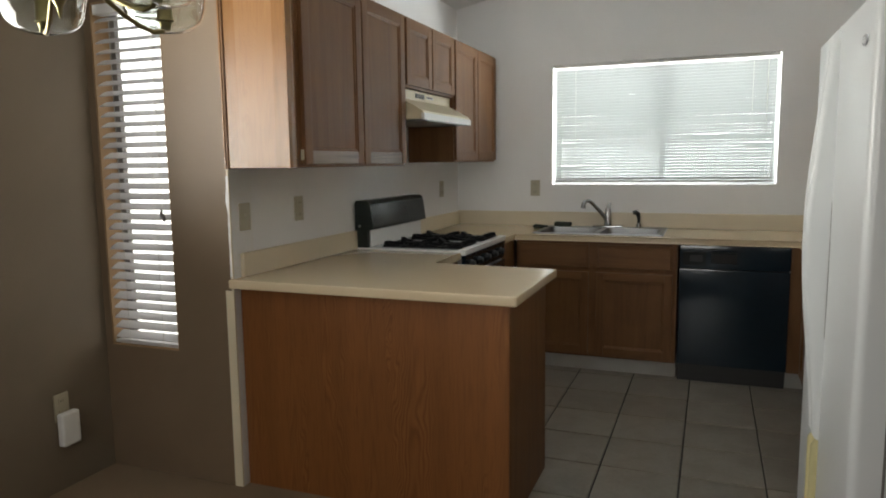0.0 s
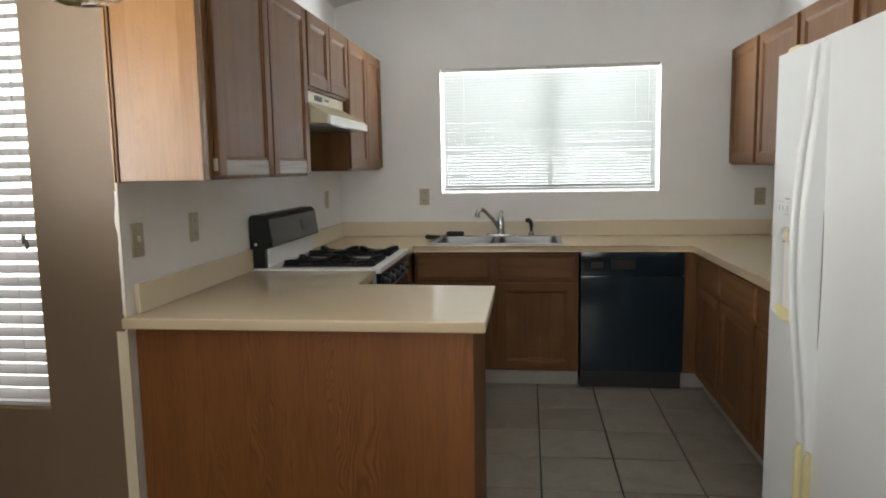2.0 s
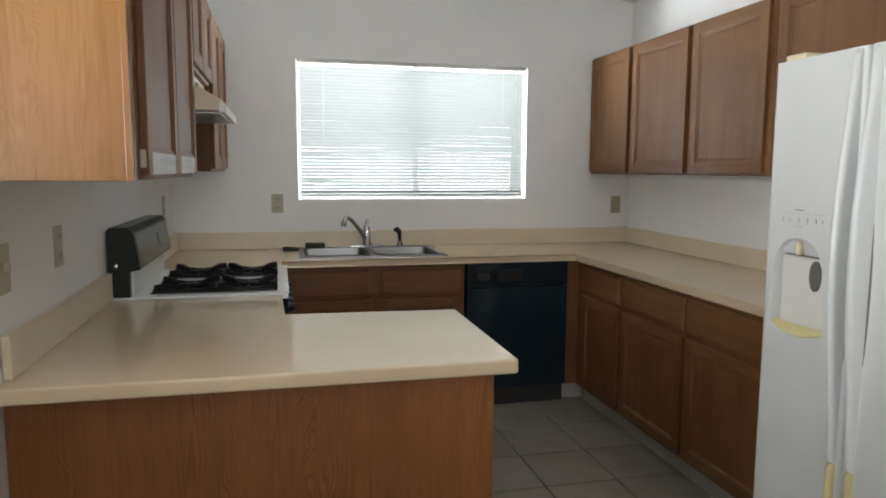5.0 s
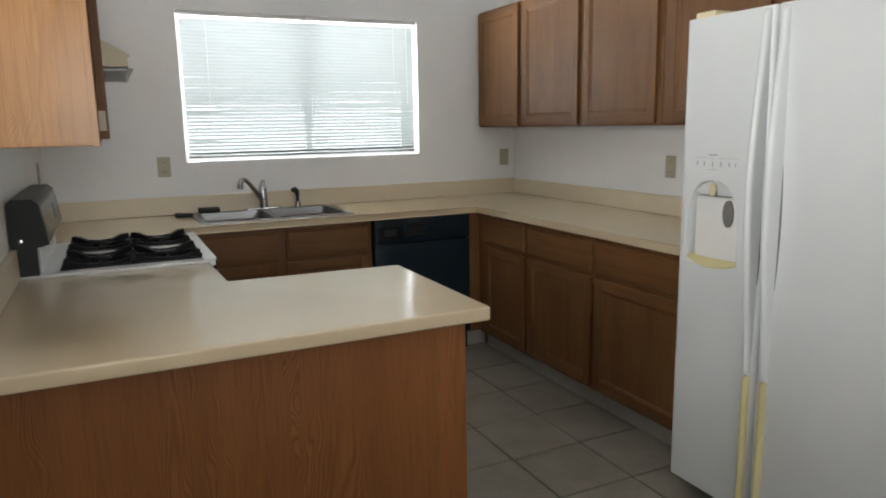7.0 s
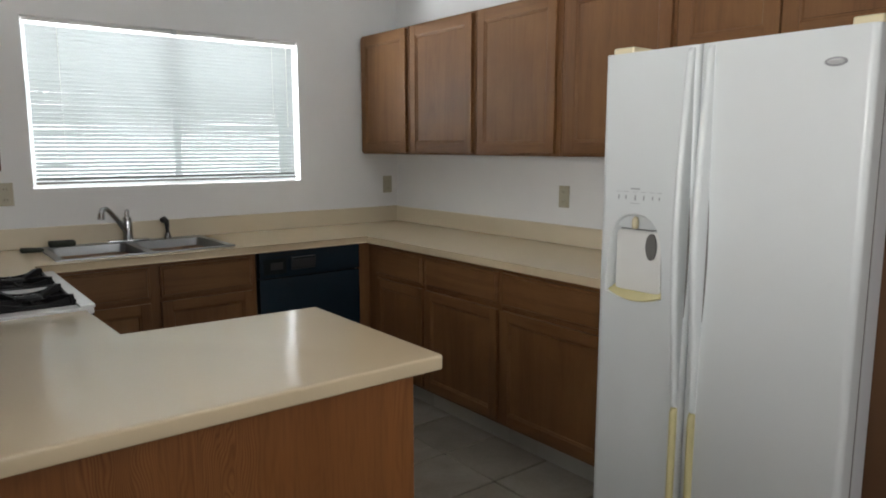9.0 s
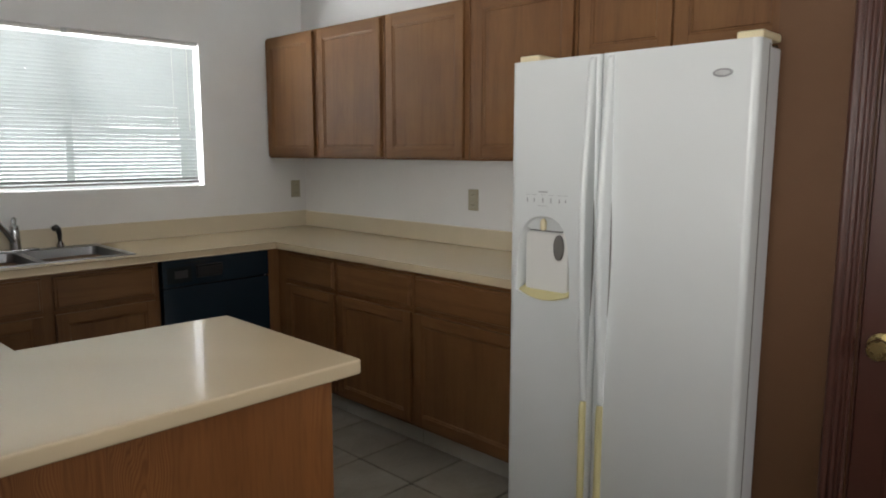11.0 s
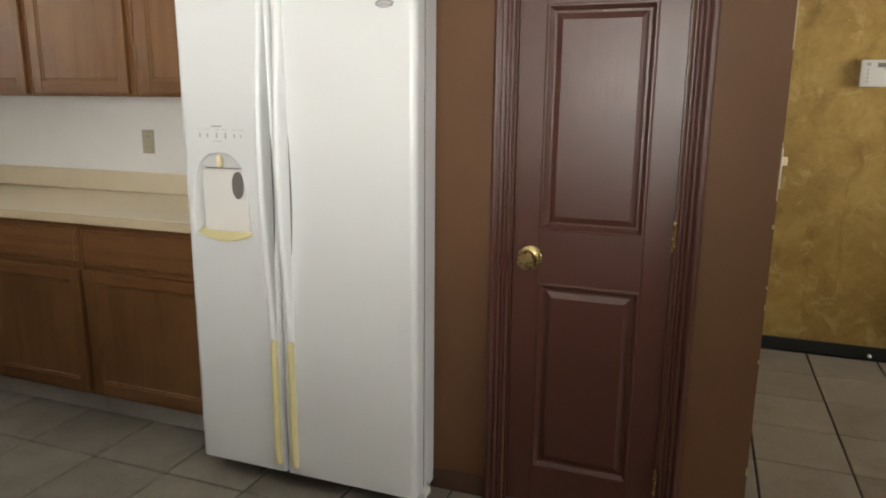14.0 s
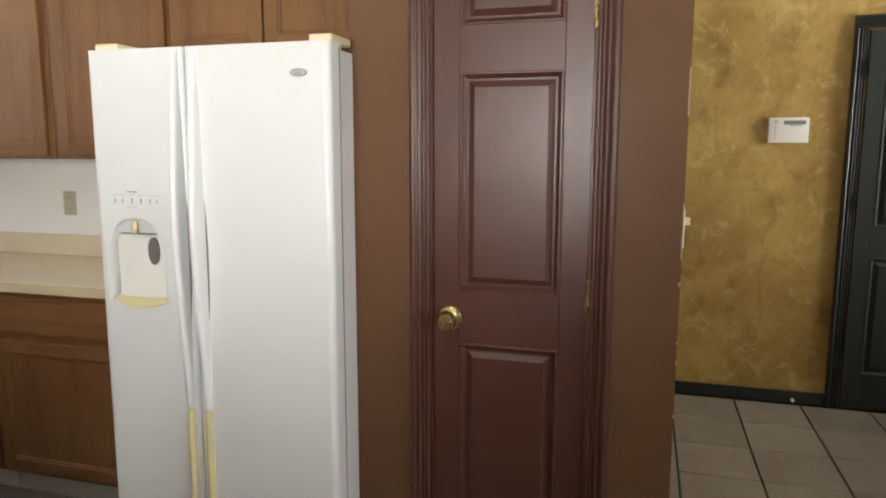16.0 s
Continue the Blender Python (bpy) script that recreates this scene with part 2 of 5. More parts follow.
def gold_plaster():
    """Sponged gold glaze: soft clouds, torn pale patches and darker trowel marks."""
    m, n, l, b = nodes_of("gold_faux_finish", 0.5, 0, 0.4)
    v = coords(n, l, (1, 1, 1), False)
    f1 = noise_tex(n, l, v, 2.6, 6, 0.5, 0.6)
    c = ramp(n, l, f1, [(0.30, (0.235, 0.140, 0.034)), (0.5, (0.335, 0.215, 0.058)), (0.70, (0.40, 0.275, 0.090))])
    torn = noise_tex(n, l, v, 7.5, 9, 1.1, 0.72)
    c = mix(n, l, "MIX", ramp(n, l, torn, [(0.54, (0, 0, 0)), (0.63, (0.55, 0.55, 0.55))]), c, (0.47, 0.345, 0.135))
    dark = noise_tex(n, l, coords(n, l, (1, 1.3, 0.8), False), 5.5, 7, 0.9, 0.66)
    c = mix(n, l, "MULTIPLY", 0.8, c, ramp(n, l, dark, [(0.33, (0.66, 0.62, 0.52)), (0.47, (1, 1, 1))]))
    fine = noise_tex(n, l, v, 26, 6, 0.4, 0.7)
    c = mix(n, l, "MULTIPLY", 0.5, c, ramp(n, l, fine, [(0.36, (0.82, 0.79, 0.72)), (0.6, (1.05, 1.05, 1.05))]))
    l.new(c, b.inputs["Base Color"])
    rough_map(n, l, b, torn, 0.38, 0.6)
    bump(n, l, b, torn, 0.22, 0.004)
    return m


def tile_glaze():
    m, n, l, b = nodes_of("floor_tile_glaze", 0.4, 0, 0.5)
    v = coords(n, l, (1, 1, 1))
    f = noise_tex(n, l, v, 5.5, 6, 0.7, 0.6)
    c = ramp(n, l, f, [(0.3, (0.178, 0.154, 0.124)), (0.55, (0.232, 0.206, 0.170)), (0.75, (0.268, 0.241, 0.203))])
    info = n.new("ShaderNodeObjectInfo")
    c = mix(n, l, "MULTIPLY", 1.0, c, ramp(n, l, info.outputs["Random"], [(0.0, (0.88, 0.87, 0.86)), (1.0, (1.06, 1.06, 1.06))]))
    fine = noise_tex(n, l, v, 70, 4)
    c = mix(n, l, "MULTIPLY", 0.35, c, ramp(n, l, fine, [(0.35, (0.75, 0.74, 0.72)), (0.6, (1, 1, 1))]))
    l.new(c, b.inputs["Base Color"])
    rough_map(n, l, b, f, 0.30, 0.52)
    bump(n, l, b, fine, 0.08, 0.003)
    return m


def carpet_pile():
    m, n, l, b = nodes_of("carpet_pile", 0.95, 0, 0.1)
    v = coords(n, l, (1, 1, 1), False)
    f = noise_tex(n, l, v, 330, 3)
    c = ramp(n, l, f, [(0.3, (0.20, 0.14, 0.085)), (0.7, (0.36, 0.265, 0.175))])
    c = mix(n, l, "MULTIPLY", 0.6, c, ramp(n, l, noise_tex(n, l, v, 2.6, 4), [(0.3, (0.78, 0.77, 0.75)), (0.7, (1, 1, 1))]))
    l.new(c, b.inputs["Base Color"])
    bump(n, l, b, f, 0.9, 0.01)
    return m


def clear_glass(name, colour=(1, 1, 1), rough=0.0):
    m, n, l, b = nodes_of(name, rough)
    b.inputs["Base Color"].default_value = (*colour, 1)
    b.inputs["Transmission Weight"].default_value = 1.0
    b.inputs["IOR"].default_value = 1.45
    return m


def slat_vinyl(name, colour, through_amount):
    m, n, l, b = nodes_of(name, 0.45, 0, 0.4)
    b.inputs["Base Color"].default_value = (*colour, 1)
    tr, ms = n.new("ShaderNodeBsdfTranslucent"), n.new("ShaderNodeMixShader")
    tr.inputs[0].default_value = (*colour, 1)
    ms.inputs[0].default_value = through_amount
    l.new(b.outputs[0], ms.inputs[1])
    l.new(tr.outputs[0], ms.inputs[2])
    l.new(ms.outputs[0], n["Material Output"].inputs[0])
    return m


M_PLY = veneer("veneer_panel", (0.170, 0.056, 0.012), (0.220, 0.081, 0.020), (0.252, 0.100, 0.028))
M_ENDPLY = veneer("pale_veneer_end", (0.228, 0.111, 0.038), (0.250, 0.124, 0.044), (0.266, 0.135, 0.050), 0.24, 0.5)
M_TOP, M_GOLD, M_TILE, M_CARPET = worktop_laminate(), gold_plaster(), tile_glaze(), carpet_pile()
M_GLASS, M_SHADE = clear_glass("window_glass"), clear_glass("shade_glass", (0.93, 0.96, 0.93), 0.03)
M_MINI, M_SLAT = slat_vinyl("mini_blind_slat", (0.37, 0.384, 0.375), 0.036), slat_vinyl("faux_wood_slat", (0.50, 0.49, 0.49), 0.03)

# ---- building helpers ----
BASES = {}


def box(bm, x0, x1, y0, y1, z0, z1, bevel=0.0, seg=2, slot=0):
    """A box with rounded edges, added to bm."""
    m = Matrix.Translation(((x0 + x1) / 2, (y0 + y1) / 2, (z0 + z1) / 2)) @ Matrix.Diagonal((abs(x1 - x0), abs(y1 - y0), abs(z1 - z0), 1))
    vs = bmesh.ops.create_cube(bm, size=1, matrix=m)["verts"]
    fs = {f for v in vs for f in v.link_faces}
    if bevel:
        es = list({e for v in vs for e in v.link_edges})
        r = bmesh.ops.bevel(bm, geom=es, offset=bevel, segments=seg, profile=0.7, affect="EDGES", clamp_overlap=True)
        fs = {f for f in fs if f.is_valid} | set(r["faces"])
    for f in fs:
        f.material_index = slot
    return bm


def boxed(*a, **k):
    return box(bmesh.new(), *a, **k)


def thing(name, base, label, category, group="", kind=""):
    e = new(name)
    e.empty_display_size = 0.05
    e.matrix_basis = Matrix.Translation(base)
    BASES[e] = Matrix.Translation(base)
    return tagged(e, label, category, group, kind)


def part(name, bm, material, parent=None, label="", smooth=0.0, kind=""):
    """Links a bmesh as one mesh object, in the world's metres, under a thing or a part."""
    me = bpy.data.meshes.new(name)
    bmesh.ops.recalc_face_normals(bm, faces=bm.faces[:])
    bm.to_mesh(me)
    bm.free()
    for mt in material if isinstance(material, (list, tuple)) else (material,):
        me.materials.append(mt)
    if smooth:
        for p in me.polygons:
            p.use_smooth = True
        me.set_sharp_from_angle(angle=radians(smooth))
    ob = new(name, me)
    if parent is not None:
        ob.parent = parent
        ob.matrix_parent_inverse = BASES.get(parent, Matrix()).inverted()
    return tagged(ob, label, "", "", kind)


def structure(name, bm, material, label, category="wall", smooth=0.0):
    return tagged(part(name, bm, material, None, "", smooth), label, category, "", "structure")


def prism(bm, loop, lo, hi, axis="y", slot=0):
    """Extrudes a closed 2D loop along an axis. loop: (a, b) pairs: (x, z) for y, (y, z) for x, (x, y) for z."""
    put = {"y": lambda a, b, c: (a, c, b), "x": lambda a, b, c: (c, a, b), "z": lambda a, b, c: (a, b, c)}[axis]
    r0 = [bm.verts.new(put(a, b, lo)) for a, b in loop]
    r1 = [bm.verts.new(put(a, b, hi)) for a, b in loop]
    k = len(loop)
    fs = [bm.faces.new((r0[i], r0[(i + 1) % k], r1[(i + 1) % k], r1[i])) for i in range(k)]
    fs += [bm.faces.new(r0), bm.faces.new(r1[::-1])]
    for f in fs:
        f.material_index = slot
    return bm


def lathe(bm, profile, centre, axis="z", seg=24, slot=0):
    """Turns (radius, height) pairs round an axis through centre."""
    rings = []
    for r, h in profile:
        ring = []
        for i in range(seg):
            a = 2 * math.pi * i / seg
            u, v = r * math.cos(a), r * math.sin(a)
            p = {"z": (u, v, h), "x": (h, u, v), "y": (u, h, v)}[axis]
            ring.append(bm.verts.new(Vector(centre) + Vector(p)))
        rings.append(ring)
    for r0, r1 in zip(rings, rings[1:]):
        for i in range(seg):
            bm.faces.new((r0[i], r0[(i + 1) % seg], r1[(i + 1) % seg], r1[i])).material_index = slot
    for ring in (rings[0], rings[-1]):
        bm.faces.new(ring).material_index = slot
    return bm


def tube(bm, pts, radius, seg=10, slot=0):
    """A round tube along a list of points; radius may be a list."""
    pts = [Vector(p) for p in pts]
    rings = []
    for i, p in enumerate(pts):
        d = (pts[min(i + 1, len(pts) - 1)] - pts[max(i - 1, 0)]).normalized()
        q = d.to_track_quat("Z", "Y")
        r = radius[i] if isinstance(radius, (list, tuple)) else radius
        rings.append([bm.verts.new(p + q @ Vector((r * math.cos(2 * math.pi * k / seg), r * math.sin(2 * math.pi * k / seg), 0))) for k in range(seg)])
    for r0, r1 in zip(rings, rings[1:]):
        for i in range(seg):
            bm.faces.new((r0[i], r0[(i + 1) % seg], r1[(i + 1) % seg], r1[i])).material_index = slot
    for ring in (rings[0], rings[-1]):
        bm.faces.new(ring).material_index = slot
    return bm


def arc(cx, cy, r, a0, a1, k):
    return [(cx + r * math.cos(radians(a0 + (a1 - a0) * i / k)), cy + r * math.sin(radians(a0 + (a1 - a0) * i / k))) for i in range(k + 1)]


def wall_x(name, x0, x1, y0, y1, z1, holes, material, label):
    """A wall that runs along y, with holes (y0, y1, z0, z1) through it."""
    bm = bmesh.new()
    at = y0
    for a, b, lo, hi in sorted(holes):
        box(bm, x0, x1, at, a, 0, z1)
        if lo > 0:
            box(bm, x0, x1, a, b, 0, lo)
        box(bm, x0, x1, a, b, hi, z1)
        at = b
    box(bm, x0, x1, at, y1, 0, z1)
    return structure(name, bm, material, label)


def wall_y(name, y0, y1, x0, x1, z1, holes, material, label):
    bm = bmesh.new()
    at = x0
    for a, b, lo, hi in sorted(holes):
        box(bm, at, a, y0, y1, 0, z1)
        if lo > 0:
            box(bm, a, b, y0, y1, 0, lo)
        box(bm, a, b, y0, y1, hi, z1)
        at = b
    box(bm, at, x1, y0, y1, 0, z1)
    return structure(name, bm, material, label)


# ---- the setting ----
HIGH = 3.05
wall_y("wall_north", YW, YW + 0.14, XL - 0.14, XR + 0.14, HIGH, [(WX0, WX1, WZ0, WZ1)], M_WHITE, "white painted kitchen wall with a wide window")
wall_x("wall_west", XL - 0.14, XL, YB + 0.005, YW, HIGH, [], M_WHITE, "white painted kitchen wall behind the cooker")
wall_x("wall_east", XR, XR + 0.14, YP0, YW, HIGH, [], M_WHITE, "white painted kitchen wall above the long worktop")
wall_y("wall_nook_end", YB, YB + 0.14, XN - 0.14, XL - 0.010, HIGH, [(NX0, NX1, NZ0, NZ1)], M_BROWN, "brown painted wall with a narrow tall window")
wall_x("wall_nook_side", XN - 0.14, XN, YS, YB, HIGH, [(SY0, SY1, SZ0, SZ1)], M_BROWN_COOL, "brown painted dining nook wall with an outlet")
wall_y("wall_south", YS - 0.14, YS, XN - 0.14, XG + 0.14, HIGH, [(-1.3, 0.5, 1.0, 2.2), (1.9, 3.1, 1.0, 2.2)], M_BROWN, "brown painted wall behind the dining area")
wall_x("wall_hall", XG, XG + 0.14, YS, YP0 + 0.2, HIGH, [], M_GOLD, "gold mottled faux-finish hall wall")
wall_y("wall_hall_end", YP0 - 0.10, YP0 + 0.04, XR + 0.14, XG, HIGH, [], M_GOLD, "gold painted wall closing the hall")
# painted return at the end of the kitchen wall: white above the worktop, cream below it
structure("trim_wall_end", boxed(XL - 0.010, XL, YB - 0.001, YB + 0.15, 0, HIGH, 0.002), M_CREAM, "cream painted wall end", "trim")
structure("trim_wall_foot", boxed(XL - 0.040, XL, YB - 0.0032, YB - 0.0008, 0, 0.872, 0.001), M_CREAM, "cream painted strip beside the veneer panel", "trim")
rnd = random.Random(21)
edge, z = [], 0.93
while z < 1.372:
    edge.append((XL - 0.0115 + rnd.uniform(-0.0012, 0.0012) - (0.006 if abs(z - 1.25) < 0.04 else 0.0), z))
    z += rnd.uniform(0.012, 0.05)
bm = prism(bmesh.new(), edge + [(XL - 0.002, edge[-1][1]), (XL - 0.002, edge[0][1])], YB - 0.0022, YB - 0.0014, "y")
structure("trim_paint_edge", bm, M_WHITE, "ragged white paint edge against the brown wall", "trim")
# pantry closet
wall_x("wall_pantry", XP, XP + 0.115, YP1, YP0, HIGH, [(-1.331, -0.825, 0, 2.035)], M_PANTRY, "chestnut brown painted pantry wall")
wall_y("wall_pantry_north", YP0, YP0 + 0.004, XP + 0.115, XR, HIGH, [], M_PANTRY, "brown painted pantry side beside the fridge")
wall_y("wall_pantry_south", YP1, YP1 + 0.115, XP + 0.115, XR + 0.14, HIGH, [], M_PANTRY, "brown painted pantry side towards the hall")
# gabled ceiling
bm = bmesh.new()
x0, x1 = XN - 0.14, XG + 0.14
slope = (RIDGE - EAVE) / (XM - XL)
prism(bm, [(XL - 0.14, EAVE - slope * 0.14), (XM, RIDGE), (XR + 0.14, RIDGE - slope * (XR + 0.14 - XM)), (XR + 0.14, 3.1), (XL - 0.14, 3.1)], YB, YW + 0.14, "y")
structure("ceiling_kitchen", bm, M_CEIL, "white gabled kitchen ceiling", "ceiling")
structure("ceiling_dining", boxed(x0, x1, YS - 0.14, YB, 2.62, 3.1), M_CEIL, "white flat ceiling over dining area and hall", "ceiling")
# floor
structure("floor", boxed(XN - 0.14, XG + 0.14, YS - 0.14, YW + 0.14, -0.14, -0.008), M_GROUT, "dark grout bed under the tiled floor", "floor")
structure("carpet", boxed(XN, -0.105, YS, 0.085, -0.008, 0.006, 0.004), M_CARPET, "tan cut-pile carpet in the dining area", "carpet")
structure("carpet_south", boxed(-0.105, XG, YS, -3.36, -0.008, 0.006, 0.004), M_CARPET, "tan cut-pile carpet behind the tiles", "carpet")
# outdoors
structure("ground", boxed(-60, 60, -60, 60, -0.40, -0.16), plain("pale_gravel", (0.42, 0.37, 0.31), 0.95, 0, 0.15, 0.4, 40), "pale gravel yard around the house", "ground")
structure("garden_wall", boxed(-14, 14, 7.0, 7.2, -0.16, 1.7), M_OUT, "tan stucco garden wall across the yard", "wall")


def slat_mesh(bm, x0, x1, y, z, width, tilt, thick=0.0012, crown=0.0025, cuts=1):
    """One curved slat; tilt in degrees lowers its edge towards the room."""
    row0, row1 = [], []
    k = 4
    for i in range(k + 1):
        u = (i / k - 0.5) * width
        h = crown * (1 - (2 * i / k - 1) ** 2)
        c, s = math.cos(radians(tilt)), math.sin(radians(tilt))
        row0.append((y + u * c - h * s, z + u * s + h * c))
        row1.append((y + u * c - (h + thick) * s, z + u * s + (h + thick) * c))
    loop = row0 + row1[::-1]
    rows = [[bm.verts.new((x0 + (x1 - x0) * j / cuts, a, b)) for a, b in loop] for j in range(cuts + 1)]
    n = len(loop)
    for r0, r1 in zip(rows, rows[1:]):
        for i in range(n):
            bm.faces.new((r0[i], r0[(i + 1) % n], r1[(i + 1) % n], r1[i]))
    bm.faces.new(rows[0])
    bm.faces.new(rows[-1][::-1])
    return bm


def kitchen_window():
    w = thing("window_1", (0.285, YW, WZ0), "aluminium sliding window in the white wall", "window", "", "structure")
    y0, y1 = YW + 0.085, YW + 0.125
    bm = bmesh.new()
    box(bm, WX0, WX1, y0, y1, WZ0, WZ0 + 0.035, 0.004)
    box(bm, WX0, WX1, y0, y1, WZ1 - 0.035, WZ1, 0.004)
    box(bm, WX0, WX0 + 0.03, y0, y1, WZ0 + 0.035, WZ1 - 0.035, 0.004)
    box(bm, WX1 - 0.03, WX1, y0, y1, WZ0 + 0.035, WZ1 - 0.035, 0.004)
    box(bm, 0.285, 0.315, y0 - 0.004, y1 - 0.006, WZ0 + 0.035, WZ1 - 0.035, 0.004)
    part("window_frame", bm, M_TRACK, w)
    for a, b in ((WX0 + 0.03, 0.285), (0.315, WX1 - 0.03)):
        part("pane", boxed(a, b, y0 + 0.016, y0 + 0.020, WZ0 + 0.035, WZ1 - 0.035), M_GLASS, w).visible_shadow = False
    # mini blind inside the opening
    b = thing("venetian_blind", (0.285, YW + 0.03, WZ0 + 0.02), "white mini blind, lowered and tilted, with bent slats", "blind")
    y = YW + 0.035
    part("head_rail", boxed(WX0 + 0.006, WX1 - 0.006, y - 0.02, y + 0.012, WZ1 - 0.024, WZ1 - 0.002, 0.003), M_WHITEPL, b)
    part("hold_down_clip", boxed(0.27, 0.30, y - 0.024, y - 0.018, WZ1 - 0.03, WZ1 + 0.006, 0.002), M_TRACK, b)
    n, top, low = 38, WZ1 - 0.050, WZ0 + 0.045
    rnd = random.Random(4)
    bent = {9: (0.05, 0.0012), 23: (0.62, 0.002), 25: (-0.40, 0.0025), 26: (0.98, 0.003), 33: (-0.36, 0.002)}
    for i in range(n):
        z = top - (top - low) * i / (n - 1)
        bm = bmesh.new()
        cuts = 14 if i in bent else 1
        slat_mesh(bm, WX0 + 0.022, WX1 - 0.022, y, z, 0.026, -48 + rnd.uniform(-0.6, 0.6), cuts=cuts)
        sag = rnd.uniform(-0.0005, 0.0005)
        for v in bm.verts:
            v.co.z += sag * (v.co.x - 0.28)
            if i in bent:
                v.co.z -= bent[i][1] * math.exp(-((v.co.x - bent[i][0]) / 0.09) ** 2)
        part("slat", bm, M_MINI, b, smooth=50)
    # dark grey instead of white: the rail's shade is in its colour
    part("bottom_rail", boxed(WX0 + 0.02, WX1 - 0.02, y - 0.012, y + 0.010, WZ0 + 0.018, WZ0 + 0.031, 0.003), M_GREYPL, b, "bottom rail with its shade put into the grey colour")
    for x in (WX0 + 0.165, WX1 - 0.165):
        part("ladder_cord", tube(bmesh.new(), [(x, y - 0.014, WZ1 - 0.03), (x, y - 0.014, WZ0 + 0.03)], 0.0012, 6), M_CORD, b)
    part("tilt_wand", tube(bmesh.new(), [(WX1 - 0.075, y - 0.022, WZ1 - 0.03), (WX1 - 0.078, y - 0.03, WZ1 - 0.50), (WX1 - 0.078, y - 0.03, WZ1 - 0.53)], [0.0018, 0.0018, 0.005], 6), M_CORD, b)


def nook_window():
    w = thing("window_2", (-1.72, YB, NZ0), "narrow tall window in the brown wall", "window", "", "structure")
    y0, y1 = YB + 0.095, YB + 0.125
    bm = bmesh.new()
    box(bm, NX0, NX1, y0, y1, NZ0, NZ0 + 0.035, 0.004)
    box(bm, NX0, NX1, y0, y1, NZ1 - 0.035, NZ1, 0.004)
    box(bm, NX0, NX0 + 0.04, y0, y1, NZ0 + 0.035, NZ1 - 0.035, 0.004)
    box(bm, NX1 - 0.03, NX1, y0, y1, NZ0 + 0.035, NZ1 - 0.035, 0.004)
    part("window_frame", bm, M_GREYPL, w)
    bm = bmesh.new()
    for a, b in ((NX0, NX0 + 0.006), (NX1 - 0.006, NX1)):
        box(bm, a, b, YB + 0.004, y0, NZ0 + 0.006, NZ1 - 0.006)
    box(bm, NX0, NX1, YB + 0.004, y0, NZ0, NZ0 + 0.006)
    box(bm, NX0, NX1, YB + 0.004, y0, NZ1 - 0.006, NZ1)
    part("window_lining", bm, M_BROWN_SUN, w)
    part("pane", boxed(NX0 + 0.04, NX1 - 0.03, y0 + 0.012, y0 + 0.016, NZ0 + 0.035, NZ1 - 0.035), M_GLASS, w).visible_shadow = False
    b = thing("venetian_blind", (-1.72, YB + 0.03, NZ0 + 0.01), "white faux-wood blind with open slats in a narrow window", "blind")
    y = YB + 0.034
    part("head_rail", boxed(NX0 + 0.01, NX1 - 0.01, y - 0.026, y + 0.026, NZ1 - 0.05, NZ1 - 0.008, 0.003), M_WHITEPL, b)
    n, top, low = 32, NZ1 - 0.072, NZ0 + 0.045
    rnd = random.Random(7)
    for i in range(n):
        z = top - (top - low) * i / (n - 1)
        part("slat", slat_mesh(bmesh.new(), NX0 + 0.014, NX1 - 0.012, y, z, 0.050, 29 + rnd.uniform(-1.5, 1.5), 0.003, 0.002), M_SLAT, b, smooth=50)
    part("bottom_rail", boxed(NX0 + 0.014, NX1 - 0.012, y - 0.024, y + 0.024, NZ0 + 0.008, NZ0 + 0.024, 0.003), M_SLAT, b)
    for x in (NX0 + 0.10, NX1 - 0.09):
        for dy in (-0.026, 0.026):
            part("ladder_cord", tube(bmesh.new(), [(x, y + dy, NZ1 - 0.05), (x, y + dy, NZ0 + 0.02)], 0.001, 6), M_CORD, b)
    for k, x in enumerate((NX1 - 0.052, NX1 - 0.046)):
        zt = 1.19 - 0.02 * k
        part("pull_cord", tube(bmesh.new(), [(x, y - 0.032, NZ1 - 0.05), (x, y - 0.032, zt + 0.02)], 0.001, 6), M_CORD, b)
        part("cord_tassel", lathe(bmesh.new(), [(0.002, 0.02), (0.006, 0.012), (0.007, 0.0), (0.005, -0.012), (0.002, -0.014)], (x + 0.006 * k, y - 0.034, zt), "z", 10), M_GREYPL, b, smooth=60)


def side_window():
    w = thing("window_3", (XN, (SY0 + SY1) / 2, SZ0), "wide window beside the dining area", "window", "", "structure")
    x0, x1 = XN - 0.12, XN - 0.08
    bm = bmesh.new()
    box(bm, x0, x1, SY0, SY1, SZ0, SZ0 + 0.04, 0.004)
    box(bm, x0, x1, SY0, SY1, SZ1 - 0.04, SZ1, 0.004)
    ym = (SY0 + SY1) / 2
    for a, b in ((SY0, SY0 + 0.04), (SY1 - 0.04, SY1), (ym - 0.03, ym + 0.03)):
        box(bm, x0, x1, a, b, SZ0 + 0.04, SZ1 - 0.04, 0.004)
    part("window_frame", bm, M_TRACK, w)
    for a, b in ((SY0 + 0.04, ym - 0.03), (ym + 0.03, SY1 - 0.04)):
        part("pane", boxed(x0 + 0.016, x0 + 0.020, a, b, SZ0 + 0.04, SZ1 - 0.04), M_GLASS, w).visible_shadow = False


